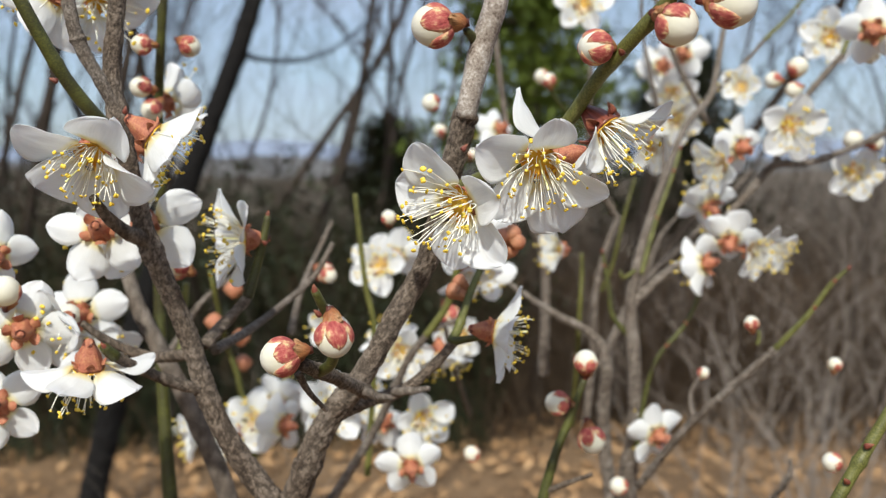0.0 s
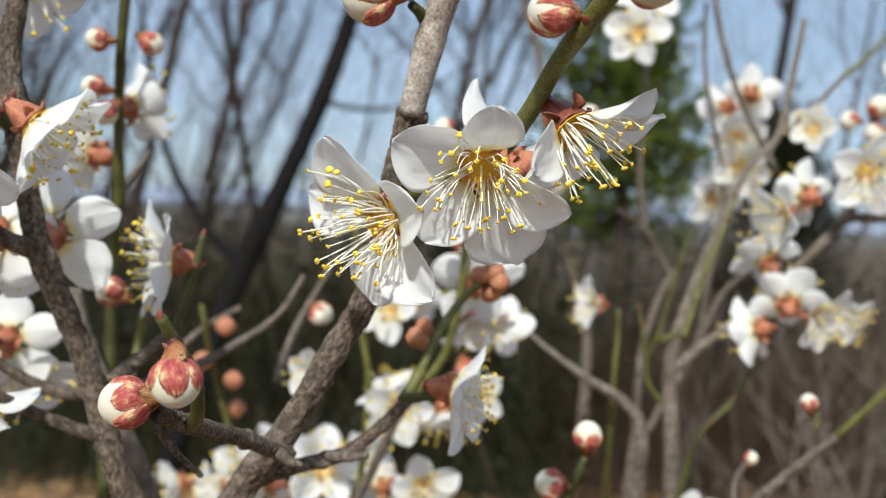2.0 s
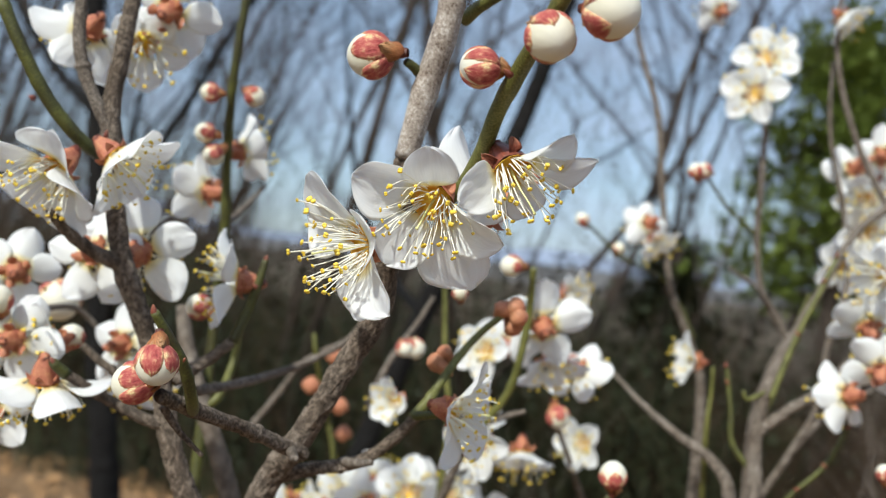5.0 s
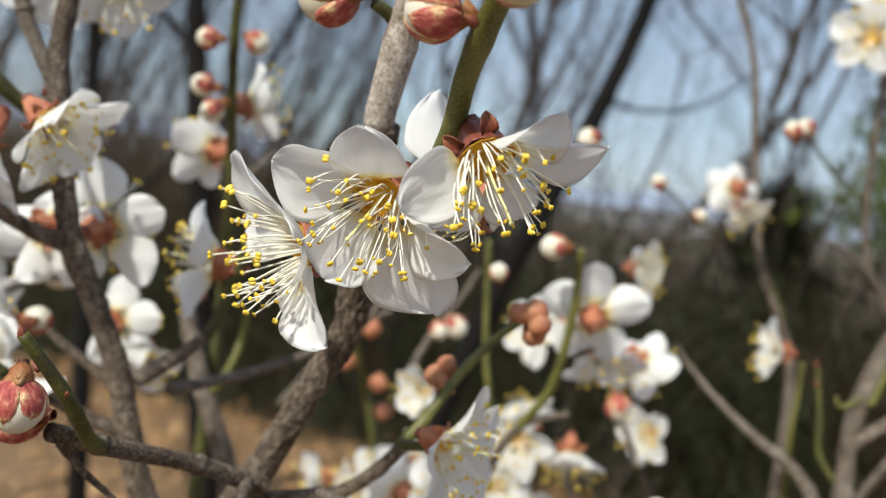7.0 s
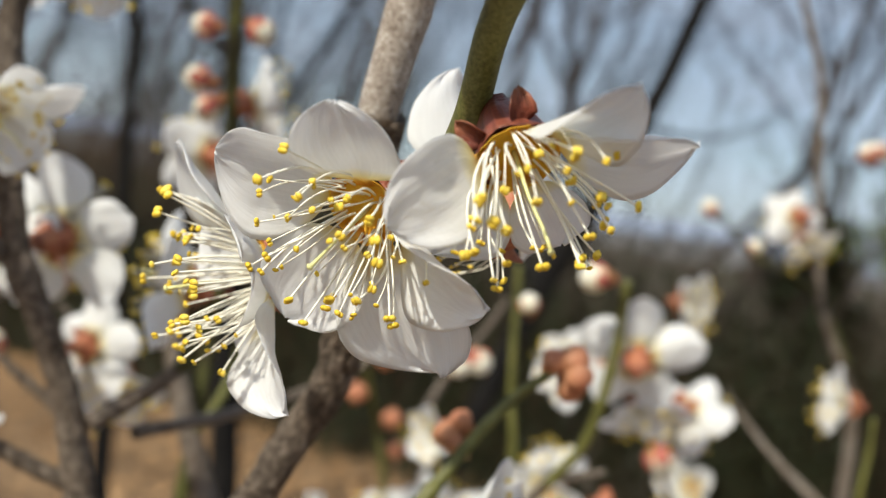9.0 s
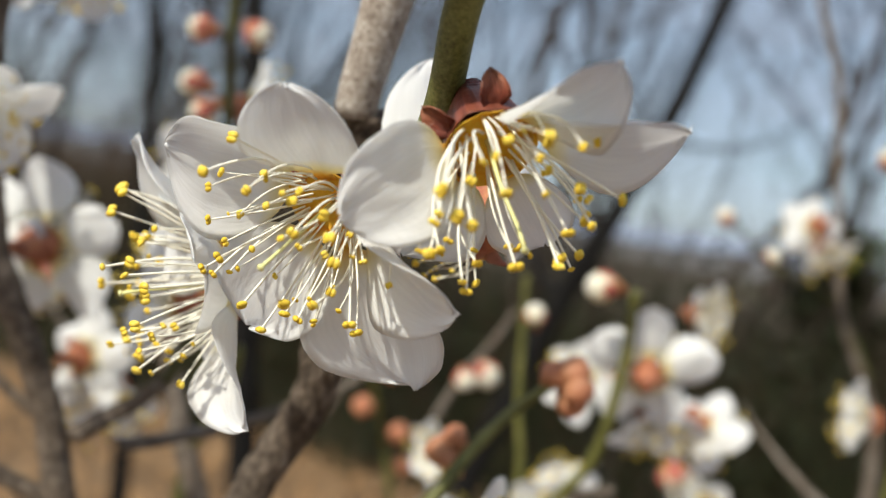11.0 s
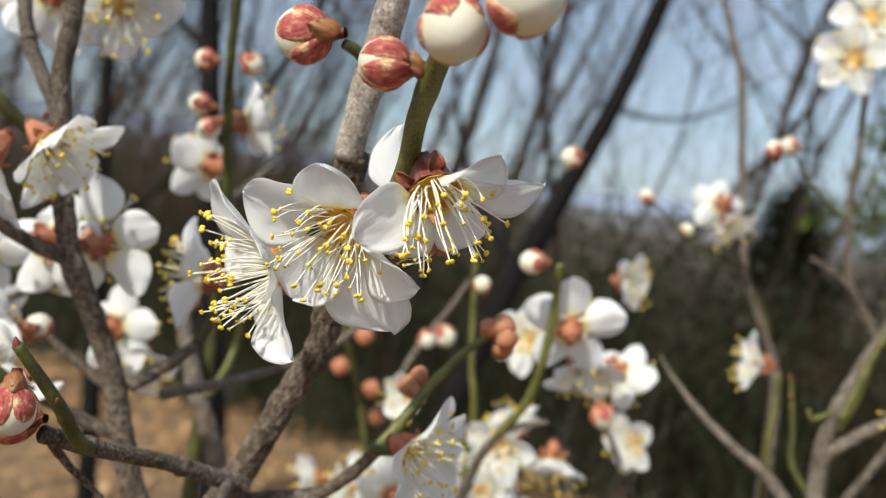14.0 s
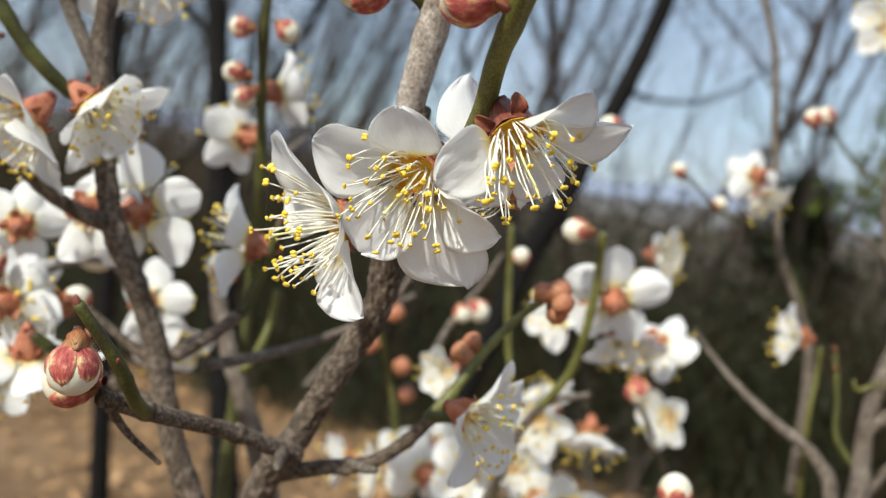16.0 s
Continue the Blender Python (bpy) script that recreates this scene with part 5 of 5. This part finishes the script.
limb(rear, [(0.0903, 0.2087, 1.4722, 0.00096), (0.0816, 0.2034, 1.4671, 0.00080), (0.0796, 0.2026, 1.4702, 0.00060)], SHOOT, "spur", 7, 0.05, (), 68)
limb(rear, [(0.0859, 0.2070, 1.4391, 0.00125), (0.0775, 0.2075, 1.4493, 0.00120), (0.0757, 0.2082, 1.4620, 0.00104), (0.0727, 0.2090, 1.4786, 0.00080)], SHOOT_DARK, "shoot", 8, 0.06, ((0.5, 0.2),), 69)
limb(rear, [(0.0890, 0.2034, 1.3727, 0.00184), (0.1014, 0.1800, 1.4027, 0.00168), (0.1170, 0.1661, 1.4246, 0.00152), (0.1321, 0.1571, 1.4428, 0.00136)], BARK_GREY, "limb", 10, 0.12, ((0.4, 0.15), (0.75, 0.15)), 70)
limb(rear, [(0.1321, 0.1571, 1.4428, 0.00120), (0.1430, 0.1528, 1.4568, 0.00112), (0.1505, 0.1505, 1.4687, 0.00096), (0.1566, 0.1488, 1.4754, 0.00064)], SHOOT, "shoot", 9, 0.04, ((0.4, 0.15), (0.8, 0.15)), 71, "yellow-green young shoot")
limb(rear, [(0.0896, 0.2093, 1.3892, 0.00120), (0.0925, 0.2076, 1.4131, 0.00110), (0.0979, 0.2065, 1.4309, 0.00104), (0.1100, 0.2073, 1.4454, 0.00096), (0.1171, 0.2081, 1.4608, 0.00088), (0.1197, 0.2086, 1.4697, 0.00064)], SHOOT_DARK, "shoot", 8, 0.05, ((0.3, 0.2),), 72)
limb(rear, [(0.1256, 0.1592, 1.4442, 0.00072), (0.1265, 0.1593, 1.4465, 0.00064), (0.1263, 0.1595, 1.4498, 0.00052)], SHOOT, "spur", 7, 0.05, (), 73)
limb(rear, [(0.1060, 0.1754, 1.4095, 0.00104), (0.1055, 0.1809, 1.4190, 0.00088), (0.1107, 0.1843, 1.4268, 0.00072)], BARK_GREY, "spur", 7, 0.1, (), 74)
limb(rear, [(0.0845, 0.0059, 1.4240, 0.00168), (0.0909, 0.0065, 1.4355, 0.00152), (0.0966, 0.0070, 1.4451, 0.00144), (0.1024, 0.0075, 1.4546, 0.00136), (0.1151, 0.0086, 1.4750, 0.00120)], SHOOT, "shoot", 10, 0.04, ((0.35, 0.3),), 75)
limb(rear, [(0.1279, 0.1442, 1.3876, 0.00120), (0.1294, 0.1347, 1.3973, 0.00104), (0.1305, 0.1351, 1.4052, 0.00080)], BARK_GREY, "spur", 7, 0.1, (), 76)
# stems further back
limb(rear, [(0.0616, 0.3428, 1.3963, 0.00320), (0.0605, 0.3281, 1.4601, 0.00256), (0.0513, 0.3180, 1.4884, 0.00200), (0.0411, 0.3079, 1.5131, 0.00176), (0.0335, 0.3026, 1.5584, 0.00160), (0.0281, 0.2986, 1.5966, 0.00152), (0.0189, 0.2939, 1.6229, 0.00136), (0.0056, 0.2870, 1.6645, 0.00120)], BARK_GREY, "stem", 10, 0.1, (), 77)
limb(rear, [(0.0556, 0.3197, 1.4860, 0.00144), (0.0397, 0.3074, 1.5130, 0.00120), (0.0181, 0.2890, 1.5225, 0.00104), (0.0044, 0.2784, 1.5344, 0.00088), (-0.0018, 0.2760, 1.5392, 0.00072)], SHOOT_DARK, "twig", 8, 0.06, (), 78)
limb(rear, [(0.0994, 0.3077, 1.4914, 0.00168), (0.0858, 0.3019, 1.5119, 0.00152), (0.0810, 0.2988, 1.5361, 0.00144), (0.0803, 0.2913, 1.5709, 0.00136), (0.0794, 0.2841, 1.5967, 0.00120)], BARK_GREY, "limb", 9, 0.1, (), 79)
limb(rear, [(0.0962, 0.3062, 1.4979, 0.00120), (0.0829, 0.2955, 1.5140, 0.00112), (0.0693, 0.2852, 1.5216, 0.00096)], BARK_GREY, "spur", 8, 0.12, (), 80)
limb(rear, [(0.0821, 0.2990, 1.5389, 0.00120), (0.0666, 0.2931, 1.5509, 0.00104), (0.0547, 0.2882, 1.5660, 0.00088)], SHOOT_DARK, "twig", 8, 0.06, (), 81)
limb(rear, [(0.1430, 0.2876, 1.5430, 0.00160), (0.1230, 0.2790, 1.5752, 0.00144), (0.1112, 0.2732, 1.6045, 0.00128), (0.1064, 0.2701, 1.6308, 0.00112), (0.1080, 0.2688, 1.6618, 0.00096)], BARK_GREY, "limb", 9, 0.1, (), 83)
limb(rear, [(0.0687, 0.2720, 1.3830, 0.00140), (0.0675, 0.2483, 1.4199, 0.00125), (0.0669, 0.2357, 1.4501, 0.00112), (0.0675, 0.2351, 1.4644, 0.00096), (0.0673, 0.2343, 1.4762, 0.00080)], SHOOT, "shoot", 8, 0.05, (), 84)

limb(rear, [(0.0832, 0.3202, 1.3654, 0.00230), (0.0864, 0.3133, 1.4118, 0.00210), (0.0866, 0.3058, 1.4500, 0.00190), (0.0929, 0.3063, 1.4769, 0.00170), (0.0992, 0.3076, 1.4914, 0.00160)], BARK_GREY, "limb", 9, 0.1, (), 85)
limb(rear, [(0.0901, 0.3159, 1.4065, 0.00180), (0.1056, 0.3130, 1.4371, 0.00170), (0.1148, 0.3094, 1.4607, 0.00160), (0.1170, 0.3031, 1.4909, 0.00150), (0.1230, 0.3033, 1.5212, 0.00130), (0.1186, 0.2999, 1.5530, 0.00115), (0.1092, 0.2946, 1.5895, 0.00100), (0.1071, 0.2919, 1.6242, 0.00090)], BARK_GREY, "limb", 9, 0.1, (), 86)
limb(rear, [(0.0936, 0.3178, 1.4123, 0.00170), (0.1143, 0.3365, 1.4455, 0.00160), (0.1398, 0.3545, 1.4666, 0.00150), (0.1666, 0.3728, 1.4871, 0.00130), (0.2034, 0.3938, 1.5219, 0.00100)], BARK_GREY, "limb", 9, 0.1, (), 87)
limb(rear, [(0.1164, 0.3088, 1.4623, 0.00110), (0.1253, 0.3170, 1.4808, 0.00100), (0.1400, 0.3318, 1.4934, 0.00085), (0.1559, 0.3473, 1.5009, 0.00070)], BARK_GREY, "limb", 8, 0.1, (), 88)
limb(rear, [(0.0900, 0.3069, 1.4504, 0.00110), (0.0954, 0.3025, 1.4665, 0.00100), (0.1001, 0.2973, 1.4916, 0.00090), (0.1063, 0.2981, 1.5139, 0.00070)], SHOOT, "shoot", 8, 0.05, (), 89)

F = [((0.1525, 0.1980, 1.5343), (0.052, -0.949, -0.312), .0135, 10, 16), ((0.1338, 0.2065, 1.5250), (-0.482, 0.854, 0.196), .0125, 20, 20), ((0.1237, 0.2012, 1.5182), (-0.852, -0.415, -0.319), .0125, 50, 26),
     ((0.2125, 0.2682, 1.5162), (0.000, -0.968, -0.250), .0135, 0, 18), ((0.1217, 0.2101, 1.4990), (-0.230, 0.724, 0.651), .0125, 30, 16), ((0.1152, 0.1938, 1.4738), (-0.689, 0.675, -0.265), .012, 5, 20)]
G = [((0.1250, 0.1943, 1.4836), (0.108, 0.788, 0.606), .0125, 40, 16), ((0.1366, 0.1991, 1.4799), (0.485, -0.752, -0.446), .0125, 0, 24), ((0.1490, 0.2091, 1.4799), (0.633, -0.602, -0.487), .0105, 0, 30),
     ((0.1220, 0.3043, 1.5758), (-0.342, 0.898, -0.276), .0125, 0, 18), ((0.1333, 0.3047, 1.5827), (0.325, 0.931, 0.168), .0125, 20, 18), ((0.1283, 0.3036, 1.5611), (-0.226, -0.822, -0.523), .0125, 30, 18)]
H = [((0.1292, 0.3028, 1.5464), (0.111, -0.911, -0.397), .0125, 60, 20), ((0.1456, 0.2432, 1.5565), (-0.444, -0.882, 0.158), .010, 0, 36), ((0.1846, 0.2344, 1.5790), (-0.537, -0.841, -0.075), .0125, 10, 30),
     ((0.1708, 0.1638, 1.5684), (0.465, 0.831, 0.305), .0125, 10, 22), ((0.0733, 0.2747, 1.6033), (-0.205, -0.978, -0.051), .0135, 10, 14), ((0.0772, 0.2818, 1.6224), (0.105, -0.982, 0.156), .0135, 40, 14)]
J = [((0.0592, 0.2527, 1.4770), (-0.909, -0.416, -0.014), .0115, 10, 32), ((0.0979, 0.2046, 1.3952), (-0.342, 0.922, 0.179), .0125, 10, 18), ((-0.0123, 0.1644, 1.3929), (-0.114, 0.978, 0.176), .0125, 10, 14),
     ((-0.0086, 0.2050, 1.4029), (0.236, -0.954, -0.186), .0125, 30, 18), ((-0.0273, 0.2247, 1.3964), (-0.482, 0.829, -0.285), .012, 30, 18), ((-0.0885, 0.2247, 1.3972), (-0.215, -0.964, 0.159), .0135, 0, 16), ((-0.0582, 0.2351, 1.4037), (0.493, -0.854, 0.168), .013, 0, 18)]
K = [((-0.0815, 0.2450, 1.4015), (0.115, 0.838, 0.534), .013, 0, 18), ((-0.1153, 0.2244, 1.3918), (-0.912, -0.354, -0.209), .012, 0, 30), ((-0.0295, 0.2286, 1.4708), (-0.348, -0.923, 0.165), .013, 0, 20),
     ((-0.0225, 0.2388, 1.4742), (0.226, 0.822, 0.523), .013, 33, 20), ((-0.0221, 0.2068, 1.4365), (-0.366, -0.321, 0.873), .013, 33, 24), ((0.0309, 0.2817, 1.5397), (-0.620, 0.745, -0.245), .0115, 33, 20), ((0.0342, 0.2833, 1.5319), (0.594, -0.297, -0.748), .0105, 3, 24)]
M = [((0.1230, 0.3343, 1.5321), (0.331, -0.904, -0.270), .0135, 3, 18), ((0.1329, 0.3582, 1.5433), (0.148, 0.884, 0.444), .0125, 3, 18), ((0.1363, 0.3359, 1.5821), (-0.218, 0.885, 0.411), .0125, 3, 18), ((0.0537, 0.2935, 1.6494), (-0.630, 0.620, 0.468), .0105, 3, 18), ((0.1076, 0.2700, 1.6387), (0.732, -0.163, -0.662), .0105, 3, 30), ((0.1397, 0.3384, 1.5595), (0.437, -0.813, -0.385), .0125, 13, 18)]
for k, (place, way, size, spin, opening) in enumerate(F + G + H + J + K + M):
    blossom(rear, place, way, size * 1.15, spin, opening, False, 50 + k)
B = [((0.1613, 0.2135, 1.5620), (0.127, -0.727, 0.674), .0044), ((0.1498, 0.2132, 1.5559), (-0.949, -0.316, 0.017), .0036), ((0.1593, 0.2129, 1.5513), (-0.883, -0.349, -0.313), .0036), ((0.2046, 0.2520, 1.5317), (-0.636, -0.730, 0.251), .0046), ((0.2159, 0.2519, 1.5303), (0.635, -0.754, 0.167), .0038),
     ((0.1756, 0.1744, 1.5803), (0.763, -0.432, 0.481), .0034), ((0.1745, 0.1734, 1.5605), (0.254, -0.427, -0.868), .0034), ((0.0522, 0.2434, 1.5601), (-0.331, -0.284, 0.900), .0034), ((-0.0044, 0.1723, 1.5412), (-0.597, -0.735, -0.320), .0036), ((0.0721, 0.1641, 1.3855), (-0.639, -0.616, 0.460), .0036)]
C = [((0.0136, 0.2042, 1.3873), (-0.333, -0.631, 0.701), .0036), ((0.1234, 0.1596, 1.4528), (-0.205, -0.051, 0.977), .0028), ((0.1646, 0.1766, 1.4331), (0.108, -0.164, 0.981), .0028), ((0.1119, 0.1844, 1.4280), (0.527, -0.060, 0.848), .0024), ((0.1325, 0.1054, 1.4128), (-0.813, -0.446, 0.373), .0032),
     ((0.0533, 0.2876, 1.5680), (-0.663, -0.739, 0.117), .0038), ((-0.0012, 0.2763, 1.5385), (-0.400, -0.547, 0.736), .0034), ((0.0164, 0.2882, 1.5266), (0.340, -0.289, 0.895), .003), ((-0.0202, 0.1498, 1.4950), (0.000, -0.399, 0.917), .0028), ((-0.0458, 0.1685, 1.4710), (0.616, -0.524, -0.589), .0032)]
for k, (place, way, size) in enumerate(B + C):
    flower_bud(rear, place, way, size, 20 * k, 3, 4, 60 + k)
for place, way in (((0.1518, 0.1496, 1.4706), (0.519, -0.163, 0.839)), ((0.1448, 0.1510, 1.4599), (-0.619, -0.271, 0.737)), ((0.1389, 0.1546, 1.4517), (0.738, -0.393, 0.549)), ((0.1563, 0.1478, 1.4757), (0.597, -0.057, 0.800)), ((0.1173, 0.2072, 1.4616), (0.722, -0.276, 0.634)), ((0.1102, 0.2064, 1.4464), (-0.722, -0.277, 0.634)), ((0.1015, 0.2058, 1.4362), (0.769, -0.299, 0.565)), ((0.1194, 0.2076, 1.4698), (0.103, -0.153, 0.983)),
                   ((0.1051, 0.2120, 1.5151), (0.722, -0.276, 0.634)), ((0.0972, 0.2089, 1.4939), (-0.619, -0.271, 0.737)), ((0.1092, 0.2156, 1.5256), (0.202, -0.151, 0.968)), ((0.0910, 0.0046, 1.4384), (-0.647, -0.510, 0.567)), ((0.0960, 0.0051, 1.4463), (0.717, -0.578, 0.390)), ((0.0735, 0.2077, 1.4723), (-0.619, -0.271, 0.737)), ((0.0725, 0.2080, 1.4787), (-0.102, -0.153, 0.983)), ((0.1735, 0.2442, 1.5927), (0.640, -0.392, 0.661))):
    leaf_bud(rear, place, way, 0.0011)
